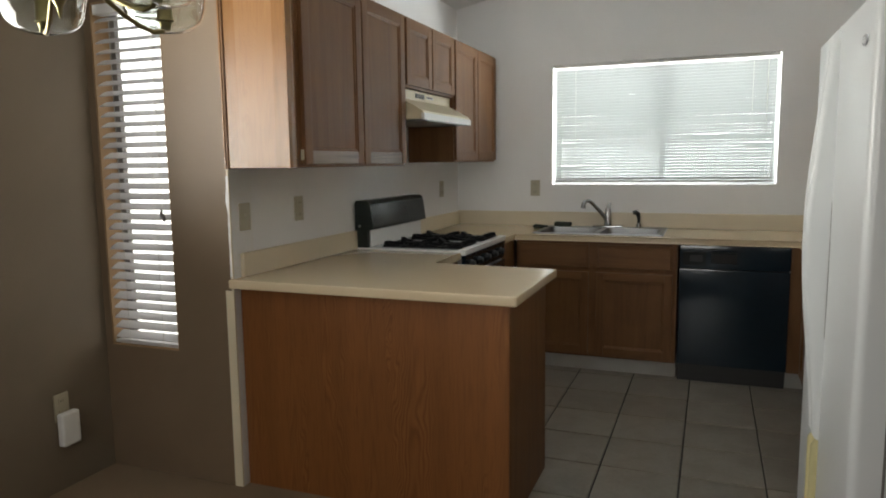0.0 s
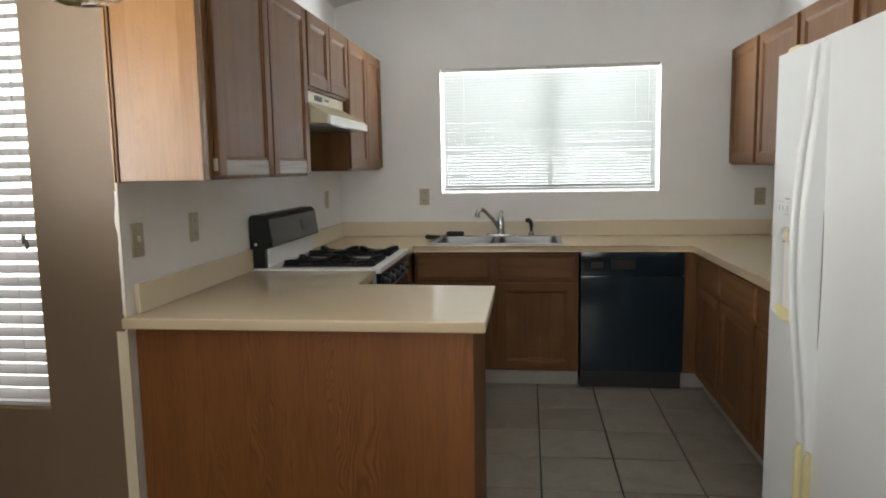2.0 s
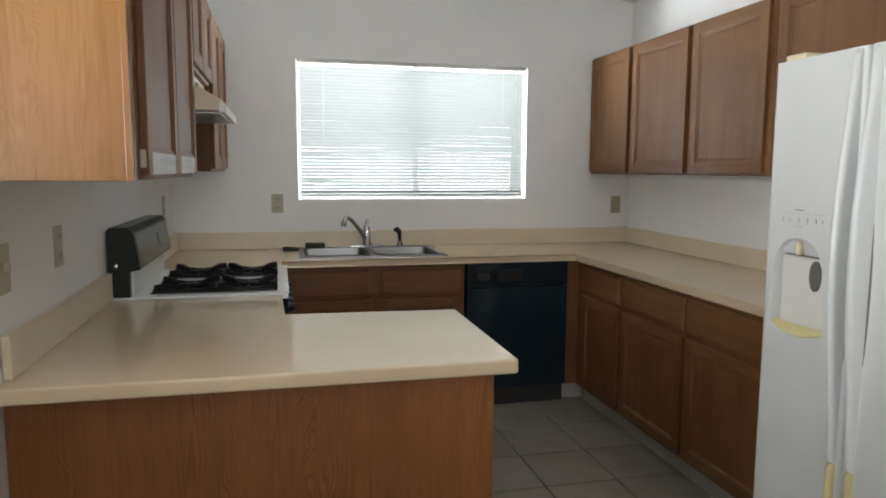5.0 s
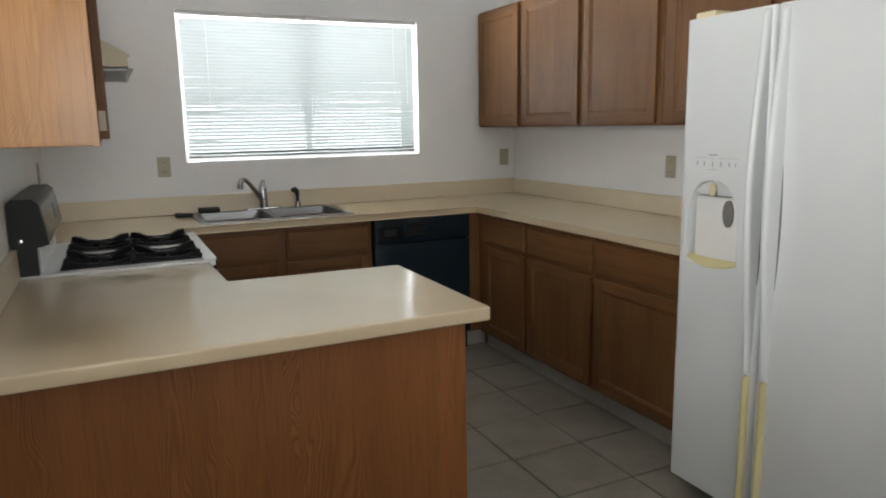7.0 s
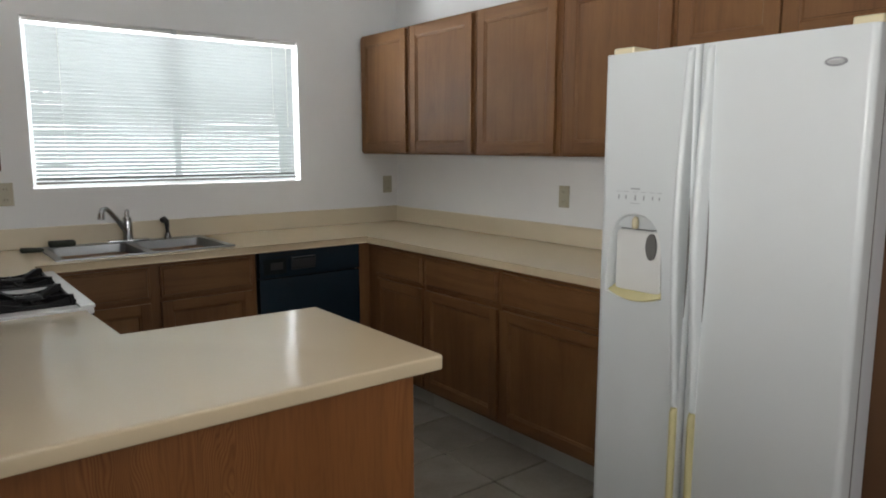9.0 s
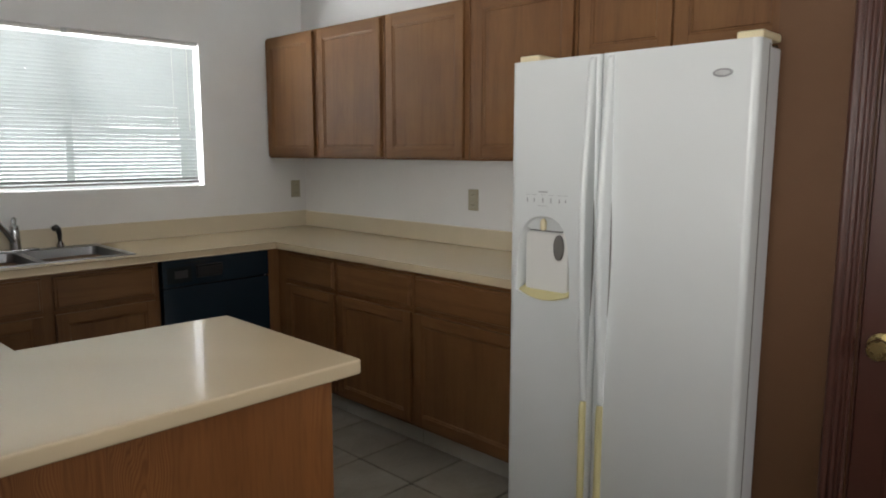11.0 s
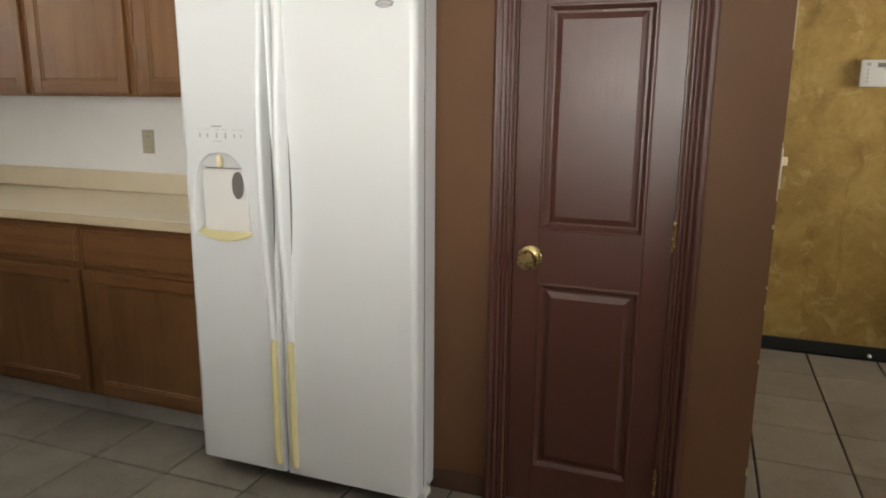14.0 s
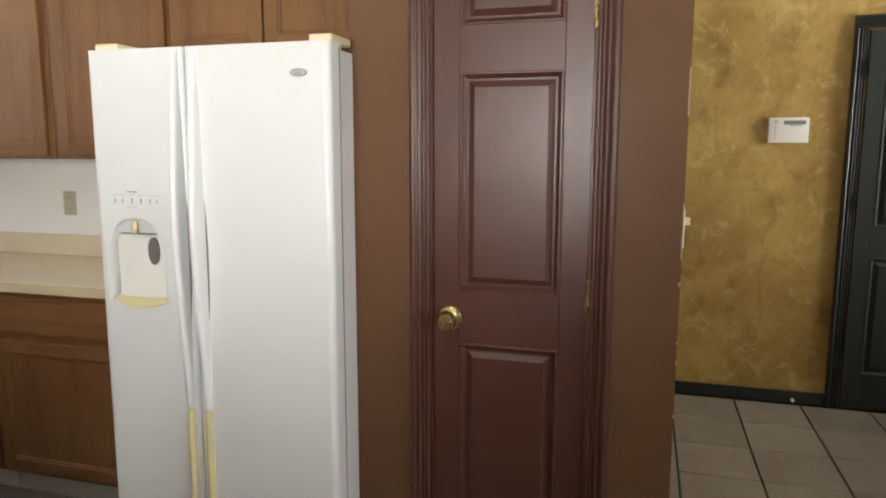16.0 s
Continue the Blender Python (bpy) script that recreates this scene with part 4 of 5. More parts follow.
def cooker():
    y0, y1, xb, xf, top = 1.092, 1.850, XL + 0.004, -0.575, 0.930
    s = thing("gas_cooker", (-0.9, 1.47, 0), "white gas cooker with black backguard and grates", "stove")
    part("body", boxed(xb, xf - 0.012, y0, y1, 0.0, 0.905, 0.004), M_WHITEEN, s)
    bm = boxed(xb, xf + 0.012, y0 - 0.004, y1 + 0.004, 0.906, top, 0.008, 3)
    part("cooktop", bm, M_WHITEEN, s, smooth=40)
    part("front_rim", boxed(xf - 0.03, xf + 0.016, y0 - 0.004, y1 + 0.004, top - 0.004, top + 0.008, 0.005), M_WHITEEN, s, smooth=40)
    g = part("backguard", prism(bmesh.new(), [(xb, top), (xb + 0.075, top), (xb + 0.075, 1.025), (xb + 0.115, 1.035), (xb + 0.095, 1.175), (xb + 0.075, 1.193), (xb + 0.012, 1.193), (xb, 1.18)], y0, y1, "y"), M_GUARD, s, "black backguard with slanted panel")
    part("riser", boxed(xb + 0.072, xb + 0.084, y0 + 0.03, y1 - 0.012, top + 0.002, 1.024, 0.004), M_WHITEEN, s, "white enamel riser")
    bm = bmesh.new()
    for a, b in ((y0 + 0.012, y1 - 0.012),):
        prism(bm, [(xb + 0.1145, 1.045), (xb + 0.1165, 1.045), (xb + 0.098, 1.168), (xb + 0.096, 1.168)], a, b, "y")
    part("control_glass", bm, M_PANEL, g, "glossy dark control panel")
    bm = bmesh.new()
    prism(bm, [(xb + 0.1110, 1.075), (xb + 0.1130, 1.075), (xb + 0.1045, 1.135), (xb + 0.1025, 1.135)], 1.555, 1.575, "y")
    part("clock_display", bm, M_BLACKPL, g)
    part("screw_cap", lathe(bmesh.new(), [(0.008, 0), (0.008, -0.003), (0.001, -0.004)], (xb + 0.03, y0, 1.05), "y", 10), M_CHROME, g)
    # two sunk black wells, two burners in each
    for by_ in (1.275, 1.668):
        bm = boxed(-1.083, -0.598, by_ - 0.128, by_ + 0.128, top - 0.002, top + 0.0025, 0.002, 1)
        part("burner_well", bm, M_IRON, s, "matt black burner well")
    # four burners, each with its own grate
    for i, (bx_, by_) in enumerate(((-0.955, 1.275), (-0.955, 1.668), (-0.72, 1.275), (-0.72, 1.668))):
        bm = lathe(bmesh.new(), [(0.075, 0.0), (0.072, 0.004), (0.04, 0.005), (0.04, 0.014), (0.034, 0.020), (0.001, 0.021)], (bx_, by_, top), "z", 20)
        part("burner", bm, M_IRON, s, smooth=40)
        bm = bmesh.new()
        hx, hy, gz = 0.112, 0.116, top + 0.022
        for sx in (-1, 1):
            box(bm, bx_ + sx * hx - 0.005, bx_ + sx * hx + 0.005, by_ - hy, by_ + hy, gz - 0.014, gz - 0.006, 0.002, 1)
            for sy in (-1, 1):
                box(bm, bx_ + sx * hx - 0.006, bx_ + sx * hx + 0.006, by_ + sy * hy - 0.006, by_ + sy * hy + 0.006, top + 0.0005, gz - 0.004, 0.002, 1)
        # side rails stand high at the corners and dip at the burner
        for sy in (-1, 1):
            dip = [(bx_ + hx * u, gz - 0.012 + 0.021 * abs(u) ** 1.6) for u in (-1, -0.8, -0.6, -0.4, -0.2, 0, 0.2, 0.4, 0.6, 0.8, 1)]
            prism(bm, dip + [(bx_ + hx, gz - 0.016), (bx_ - hx, gz - 0.016)], by_ + sy * hy - 0.005, by_ + sy * hy + 0.005, "y")
        # broad wings from the corners towards the flame
        for k in range(4):
            a = radians(45 + 90 * k)
            ca, sa = math.cos(a), math.sin(a)
            wing = [(0.045, gz - 0.014), (0.045, gz - 0.010), (0.080, gz + 0.002), (0.120, gz + 0.012), (0.150, gz + 0.012), (0.154, gz - 0.014)]
            m0 = []
            for off in (-0.009, 0.009):
                m0.append([bm.verts.new((bx_ + q * ca - off * sa, by_ + q * sa * 1.1 + off * ca, z)) for q, z in wing])
            n = len(wing)
            for q in range(n):
                bm.faces.new((m0[0][q], m0[0][(q + 1) % n], m0[1][(q + 1) % n], m0[1][q]))
            bm.faces.new(m0[0])
            bm.faces.new(m0[1][::-1])
        for sg in (-1, 1):
            box(bm, min(bx_ + sg * hx, bx_ + sg * 0.04), max(bx_ + sg * hx, bx_ + sg * 0.04), by_ - 0.005, by_ + 0.005, gz - 0.012, gz - 0.006, 0.002, 1)
            box(bm, bx_ - 0.005, bx_ + 0.005, min(by_ + sg * hy, by_ + sg * 0.04), max(by_ + sg * hy, by_ + sg * 0.04), gz - 0.014, gz - 0.008, 0.002, 1)
        part("grate", bm, M_IRON, s, "black cast-iron grate")
    c = part("control_rail", prism(bmesh.new(), [(xf - 0.012, 0.80), (xf + 0.002, 0.80), (xf + 0.012, 0.905), (xf - 0.012, 0.905)], y0 + 0.004, y1 - 0.004, "y"), M_BLACKGL, s, "black control rail")
    for yy in (1.19, 1.33, 1.47, 1.61, 1.75):
        part("knob", lathe(bmesh.new(), [(0.023, 0.0), (0.022, 0.010), (0.017, 0.014), (0.015, 0.030), (0.001, 0.031)], (xf + 0.006, yy, 0.853), "x", 16), M_BLACKPL, c, smooth=50)
    o = part("oven_door", boxed(xf - 0.012, xf + 0.012, y0 + 0.004, y1 - 0.004, 0.24, 0.79, 0.006), M_BLACKGL, s, "black oven door", smooth=40)
    part("handle", tube(bmesh.new(), [(xf + 0.012, y0 + 0.06, 0.735), (xf + 0.045, y0 + 0.075, 0.74), (xf + 0.05, 1.47, 0.742), (xf + 0.045, y1 - 0.075, 0.74), (xf + 0.012, y1 - 0.06, 0.735)], 0.010, 10), M_CHROME, o, smooth=60)
    part("drawer", boxed(xf - 0.012, xf + 0.010, y0 + 0.004, y1 - 0.004, 0.05, 0.23, 0.006), M_WHITEEN, s)


cooker()


def range_hood():
    h = thing("range_hood", (-1.0, 1.47, 1.62), "almond range hood under the short cabinet", "range hood")
    y0, y1, xb = 1.092, 1.846, XL + 0.004
    part("body", prism(bmesh.new(), [(xb, 1.632), (xb, 1.797), (-0.925, 1.797), (-0.925, 1.745), (-0.795, 1.672), (-0.795, 1.644), (-0.805, 1.632)], y0, y1, "y"), M_ALMOND, h)
    part("front_lip", boxed(-0.803, -0.784, y0 - 0.002, y1 + 0.002, 1.625, 1.662, 0.004), M_WHITEEN, h, "white front lip")
    for yy in (1.30, 1.345, 1.39):
        part("vent_slot", boxed(-0.927, -0.922, yy, yy + 0.036, 1.758, 1.784, 0.001), M_BLACKPL, h)
    part("switch_plate", boxed(-0.926, -0.922, 1.46, 1.56, 1.764, 1.780, 0.001), M_TRACK, h)
    for yy in (1.475, 1.515):
        part("switch", boxed(-0.923, -0.917, yy, yy + 0.022, 1.767, 1.777, 0.001), M_GREYPL, h)
    part("filter", boxed(-1.16, -0.80, 1.16, 1.78, 1.622, 1.6315, 0.003), M_STEEL, h)


range_hood()

# ---- fridge ----


def fridge():
    XF, yl, yg, yr, zb, zt = 0.956, 0.302, -0.070, -0.569, 0.078, 1.752
    f = thing("refrigerator", (1.35, -0.14, 0), "white side-by-side fridge with yellowed trim and water dispenser", "refrigerator")
    f.matrix_basis = Matrix.Translation((1.35, -0.153, 0))
    part("cabinet_front", boxed(1.053, 1.182, -0.5465, -0.5310, 0.03, 1.742, 0.006), M_FRSIDE, f, "white textured cabinet edge", smooth=40)
    part("cabinet", boxed(1.052, 1.765, -0.5305, yl - 0.006, 0.03, 1.742, 0.008), M_FRSIDE, f, "white textured cabinet", smooth=40)
    part("door_gasket", boxed(1.040, 1.0515, yr + 0.024, yl - 0.014, zb + 0.012, zt - 0.016), M_GREYPL, f, "grey door seal")
    part("kick_grille", boxed(1.06, 1.09, yr + 0.03, yl - 0.02, 0.006, 0.074, 0.003), M_GREYPL, f, "broken dark kick grille")
    for a, b, hgt in ((0.16, 0.29, 0.03), (0.10, 0.16, 0.022), (-0.56, -0.44, 0.028), (-0.582, -0.552, 0.020)):
        part("grille_remnant", boxed(1.01, 1.059, a, b, 0.072 - hgt, 0.0755, 0.004), M_WHITEPL, f, "broken white grille piece")
    for yy in (0.25, -0.54):
        part("foot", lathe(bmesh.new(), [(0.02, 0), (0.02, 0.02), (0.008, 0.021), (0.008, 0.05)], (1.12, yy, 0.0), "z", 12), M_GREYPL, f)

    def slab(y0, y1, r0, r1):
        """Plan of a door, front corners rounded."""
        return [(1.040, y0), ] + arc(XF + r0, y0 + r0, r0, 270, 180, 6) + arc(XF + r1, y1 - r1, r1, 180, 90, 6) + [(1.040, y1)]

    # fresh-food door
    right = part("door", prism(bmesh.new(), slab(yr, yg - 0.003, 0.022, 0.014), zb, zt, "z"), M_FRIDGE, f, "white fresh-food door", smooth=45)
    part("seal_edge", boxed(1.024, 1.030, yr - 0.0008, yr + 0.001, zb + 0.01, zt - 0.01), M_GREYPL, right, "grey line of the door seal")
    # freezer door with the arched dispenser niche cut through its front
    bm = bmesh.new()
    y0, y1 = yg + 0.003, yl
    loop = slab(y0, y1, 0.014, 0.03)
    lo = [bm.verts.new((a, b, zb)) for a, b in loop]
    hi = [bm.verts.new((a, b, zt)) for a, b in loop]
    k = len(loop)
    flat = max(range(k), key=lambda i: (abs(loop[i][0] - XF) < 1e-4 and abs(loop[(i + 1) % k][0] - XF) < 1e-4, abs(loop[i][1] - loop[(i + 1) % k][1])))
    for i in range(k):
        if i != flat:
            bm.faces.new((lo[i], lo[(i + 1) % k], hi[(i + 1) % k], hi[i]))
    bm.faces.new(lo)
    bm.faces.new(hi[::-1])
    ny0, ny1, nz0, nz1 = 0.030, 0.264, 0.915, 1.155
    mid, half = (ny0 + ny1) / 2, (ny1 - ny0) / 2
    arch = [(ny1, nz0 + 0.012), (ny1 - 0.004, 1.03)] + [(mid + (half - 0.008) * math.cos(a) ** 0.8 if math.cos(a) > 0 else mid - (half - 0.008) * (-math.cos(a)) ** 0.8, 1.065 + 0.145 * math.sin(a) ** 0.9) for a in [math.pi * j / 12 for j in range(1, 12)]] + [(ny0 + 0.004, 1.03), (ny0, nz0 + 0.012)]
    arch += [(mid + (half - 0.02) * math.cos(a), nz0 + 0.012 - 0.022 * math.sin(a)) for a in [math.pi - math.pi * j / 6 for j in range(1, 6)]]
    front = [bm.verts.new((XF, a, b)) for a, b in arch]
    inner = [bm.verts.new((XF + 0.012, mid + (a - mid) * 0.965, 1.04 + (b - 1.04) * 0.97)) for a, b in arch]
    back = [bm.verts.new((XF + (0.075 if b < 1.15 else 0.016), mid + (a - mid) * 0.86, 1.04 + (b - 1.04) * 0.93)) for a, b in arch]
    m = len(arch)
    for r0, r1 in ((front, inner), (inner, back)):
        for i in range(m):
            bm.faces.new((r0[i], r0[(i + 1) % m], r1[(i + 1) % m], r1[i]))
    bm.faces.new(back)
    bm.verts.ensure_lookup_table()
    es = [bm.edges.get((lo[flat], lo[(flat + 1) % k])), bm.edges.get((hi[flat], hi[(flat + 1) % k])), bm.edges.get((lo[flat], hi[flat])), bm.edges.get((lo[(flat + 1) % k], hi[(flat + 1) % k]))]
    es += [bm.edges.get((front[i], front[(i + 1) % m])) for i in range(m)]
    bmesh.ops.triangle_fill(bm, edges=es, use_beauty=True)
    left = part("door", bm, M_FRIDGE, f, "white freezer door with dispenser niche", smooth=30)
    # dispenser pieces
    bm = bmesh.new()
    rows = [[], [], [], []]
    for q in range(13):
        u = q / 12
        yy, dip = ny0 + 0.008 + (ny1 - ny0 - 0.016) * u, math.sin(math.pi * u)
        yb = mid + (yy - mid) * 0.9
        for row, p in zip(rows, ((XF + 0.005 - 0.009 * dip, yy, 0.932 - 0.024 * dip), (XF + 0.050, yb, 0.956 - 0.006 * dip), (XF + 0.050, yb, 0.944 - 0.006 * dip), (XF + 0.010 - 0.006 * dip, yy, 0.926 - 0.024 * dip))):
            row.append(bm.verts.new(p))
    for r0, r1 in zip(rows, rows[1:] + rows[:1]):
        for q in range(12):
            bm.faces.new((r0[q], r0[q + 1], r1[q + 1], r1[q]))
    for q in (0, 12):
        bm.faces.new([r[q] for r in rows])
    part("drip_tray", bm, M_YELLOW, left, "yellowed drip tray")
    part("paddle", prism(bmesh.new(), [(0.090 + 0.022 * math.cos(a) * (1 if math.cos(a) > 0 else 0.9), 1.099 + 0.046 * math.sin(a)) for a in [2 * math.pi * j / 20 for j in range(20)]], XF + 0.015, XF + 0.023, "x"), M_GREYPL, left, "dark grey oval paddle")
    part("niche_back", boxed(XF + 0.025, XF + 0.040, 0.055, 0.240, 0.936, 1.150, 0.006), M_WHITEPL, left)
    part("niche_shelf", boxed(XF + 0.010, XF + 0.06, 0.082, 0.212, 1.1545, 1.1572, 0.001), M_GREYPL, left, "dark slot above the niche")
    part("spout", lathe(bmesh.new(), [(0.007, -0.018), (0.011, -0.013), (0.012, 0.008), (0.009, 0.020), (0.001, 0.026)], (XF + 0.006, 0.150, 1.176), "z", 14), M_CREAMPL, left, "cream water spout", smooth=60)
    bm = bmesh.new()
    for yy, h in ((0.218, 0.016), (0.188, 0.014), (0.150, 0.018), (0.115, 0.018), (0.080, 0.013), (0.054, 0.010)):
        box(bm, XF - 0.0012, XF + 0.001, yy - 0.002, yy + 0.002, 1.266 - h / 2, 1.266 + h / 2)
        box(bm, XF - 0.0012, XF + 0.001, yy - 0.010, yy + 0.010, 1.285, 1.2862)
    box(bm, XF - 0.0012, XF + 0.001, 0.131, 0.169, 1.294, 1.2985)
    box(bm, XF - 0.0012, XF + 0.001, 0.131, 0.169, 1.246, 1.2475)
    part("control_marks", bm, M_INK, left, "small grey control marks")
    part("badge", prism(bmesh.new(), [(-0.470 + 0.029 * math.cos(a), 1.662 + 0.0125 * math.sin(a)) for a in [2 * math.pi * j / 28 for j in range(28)]], XF - 0.003, XF + 0.001, "x"), M_INK, right, "grey oval badge")
    part("badge_field", prism(bmesh.new(), [(-0.470 + 0.022 * math.cos(a), 1.662 + 0.007 * math.sin(a)) for a in [2 * math.pi * j / 28 for j in range(28)]], XF - 0.004, XF - 0.0025, "x"), M_TRACK, right)

    # full-height handles that bow away from the doors
    def handle(yc, w, z0, z1, material, name, parent, label, bow, lean):
        bm = bmesh.new()
        rings = []
        n = max(6, int((z1 - z0) / 0.018))
        for i in range(n + 1):
            z = z0 + (z1 - z0) * i / n
            t = min(1.0, max(0.0, (z - 0.60) / (1.76 - 0.60)))
            swell = math.sin(math.pi * t) ** 1.5
            off = bow * swell
            taper = min(1.0, 0.45 + (z - z0) / 0.03, 0.45 + (z1 - z) / 0.03)
            depth = (0.019 + off) * taper
            inner = 0.002
            yy = yc + lean * swell
            ring = [bm.verts.new((XF + inner, yy - w / 2, z))]
            for j in range(9):
                a = math.pi * j / 8
                ring.append(bm.verts.new((XF + min(inner - 0.002, -depth + 0.016 * (1 - math.sin(a))), yy - w / 2 * math.cos(a), z)))
            ring.append(bm.verts.new((XF + inner, yy + w / 2, z)))
            rings.append(ring)
        k = len(rings[0])
        for r0, r1 in zip(rings, rings[1:]):
            for i in range(k):
                bm.faces.new((r0[i], r0[(i + 1) % k], r1[(i + 1) % k], r1[i]))
        bm.faces.new(rings[0])
        bm.faces.new(rings[-1][::-1])
        return part(name, bm, material, parent, label, smooth=60)

    for yc, leaf_, sgn in ((yg + 0.030, left, 1), (yg - 0.037, right, -1)):
        handle(yc, 0.025, 0.575, zt - 0.008, M_FRIDGE, "handle", leaf_, "white bowed handle", 0.042, -0.006)
        handle(yc, 0.024, 0.105, 0.573, M_YELLOW, "handle_trim", leaf_, "yellowed lower handle trim", 0.0, 0.0)
        # thin dark sheet on the door stands in for the handle gap's shade
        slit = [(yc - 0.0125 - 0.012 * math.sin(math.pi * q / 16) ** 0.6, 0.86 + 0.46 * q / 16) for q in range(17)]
        part("finger_slot", prism(bmesh.new(), slit + [(yc - 0.010, 1.32), (yc - 0.010, 0.86)], XF - 0.0012, XF + 0.001, "x"), M_GREYPL, leaf_, "dark sheet painted as the shade behind the handle")
    for yy, w in ((yl - 0.058, 0.085), (yr + 0.042, 0.075)):
        bm = boxed(0.985, 1.13, yy - w / 2, yy + w / 2, 1.7525, 1.777, 0.012, 5)
        part("hinge_cover", bm, M_CREAMPL, f, "cream hinge cover", smooth=50)


fridge()

# ---- pantry door ----


def panel_door(name, label, xs, y0, y1, z0, z1, panels, paint_mat, frame_d=0.035):
    """A moulded door with sunk mouldings and raised fields, front towards -x at xs."""
    d = thing(name, (xs, (y0 + y1) / 2, 0), label, "door", "", "structure")
    bm = bmesh.new()
    zs = [z0] + [z for p in panels for z in p] + [z1]
    side = 0.086
    a, b = y0 + side, y1 - side
    box(bm, xs, xs + frame_d, y0, a, z0, z1, 0.002, 1)
    box(bm, xs, xs + frame_d, b, y1, z0, z1, 0.002, 1)
    for lo, hi in zip(zs[::2], zs[1::2]):
        box(bm, xs, xs + frame_d, a, b, lo, hi)
    leaf = part("leaf", bm, paint_mat, d)
    for lo, hi in panels:
        bm = bmesh.new()
        steps = ((0.0, 0.0), (0.003, -0.0015), (0.008, -0.0015), (0.012, 0.005), (0.020, 0.014), (0.028, 0.014), (0.047, 0.003), (0.051, 0.003))
        rings = [[bm.verts.new((xs + dx, p, q)) for p, q in ((a + g, lo + g), (b - g, lo + g), (b - g, hi - g), (a + g, hi - g))] for g, dx in steps if hi - lo > 2 * g + 0.01]
        for r0, r1 in zip(rings, rings[1:]):
            for i in range(4):
                bm.faces.new((r0[i], r0[(i + 1) % 4], r1[(i + 1) % 4], r1[i]))
        bm.faces.new(rings[-1])
        part("panel", bm, paint_mat, leaf)
    return d, leaf


def door_paint():
    m, n, l, b = nodes_of("door_enamel", 0.30, 0, 0.55)
    v = coords(n, l, (1, 1, 0.08), False)
    grain = noise_tex(n, l, v, 70, 4, 1.0)
    c = ramp(n, l, noise_tex(n, l, coords(n, l, (1, 1, 1), False), 2.3, 4), [(0.3, (0.066, 0.021, 0.013)), (0.7, (0.077, 0.026, 0.017))])
    l.new(c, b.inputs["Base Color"])
    rough_map(n, l, b, grain, 0.28, 0.42)
    bump(n, l, b, grain, 0.16, 0.003)
    return m


M_DOOR = door_paint()
pd, leaf = panel_door("door_1", "closed dark red-brown panelled pantry door with brass knob", XP + 0.008, -1.3265, -0.8295, 0.012, 2.03, [(0.145, 0.805), (0.98, 1.675), (1.815, 1.945)], M_DOOR)


def casing_profile(w):
    """Plan of a moulded door casing: (across, out)."""
    pts = [(0, 0), (0, 0.007)]
    for a0, a1, o, h in ((0.001, 0.011, 0.008, 0.005), (0.013, 0.024, 0.009, 0.004), (0.027, 0.040, 0.011, 0.006), (0.043, w - 0.001, 0.012, 0.008)):
        pts += [(a0 + (a1 - a0) * k / 5, o + h * math.sin(math.pi * k / 5) ** 0.6) for k in range(6)]
    return pts + [(w, 0.008), (w, 0)]


CW = 0.066
for side, (y, dr) in (("a", (-0.8190, 1)), ("b", (-1.3370, -1))):
    loop = [(XP - o, y + dr * a) for a, o in casing_profile(CW)]
    part("casing", prism(bmesh.new(), loop, 0.0, 2.042, "z"), M_DOOR, pd, smooth=30)
part("casing", prism(bmesh.new(), [(XP - o, 2.043 + a) for a, o in casing_profile(CW)], -1.3370 - CW, -0.8190 + CW, "y"), M_DOOR, pd, smooth=30)
bm = bmesh.new()
box(bm, XP, XP + 0.11, -0.8285, -0.8190, 0, 2.042)
box(bm, XP, XP + 0.11, -1.3370, -1.3275, 0, 2.042)
box(bm, XP, XP + 0.11, -1.3275, -0.8285, 2.031, 2.042)
part("jamb", bm, M_DOOR, pd)
kb = part("knob", lathe(bmesh.new(), [(0.001, -0.066), (0.019, -0.066), (0.022, -0.062), (0.028, -0.062), (0.032, -0.053), (0.031, -0.042), (0.021, -0.030), (0.014, -0.022), (0.014, -0.012)], (XP + 0.008, -0.888, 0.888), "x", 28), M_BRASS, leaf, "brass round knob", smooth=40)
part("rose", lathe(bmesh.new(), [(0.012, -0.016), (0.030, -0.014), (0.040, -0.006), (0.041, 0.0)], (XP + 0.008, -0.888, 0.888), "x", 28), M_BRASS, leaf, "brass rose", smooth=40)
for z in (0.18, 0.992, 1.835):
    hg = part("hinge", boxed(XP - 0.001, XP + 0.010, -1.3350, -1.3220, z - 0.044, z + 0.044, 0.002), M_BRASS, pd, "brass hinge with chipped paint")
    part("hinge_pin", tube(bmesh.new(), [(XP - 0.004, -1.3290, z - 0.047), (XP - 0.004, -1.3290, z + 0.047)], 0.005, 10), M_BRASS, hg, smooth=50)
structure("baseboard_pantry", boxed(XP - 0.010, XP, YP1 + 0.004, -1.3370 - CW - 0.001, 0, 0.075, 0.003), M_BASEBR, "dark brown baseboard on the pantry wall", "baseboard")
structure("baseboard_pantry_side", boxed(XP - 0.010, XP, -0.8190 + CW + 0.001, YP0 - 0.002, 0, 0.075, 0.003), M_BASEBR, "dark brown baseboard beside the fridge", "baseboard")

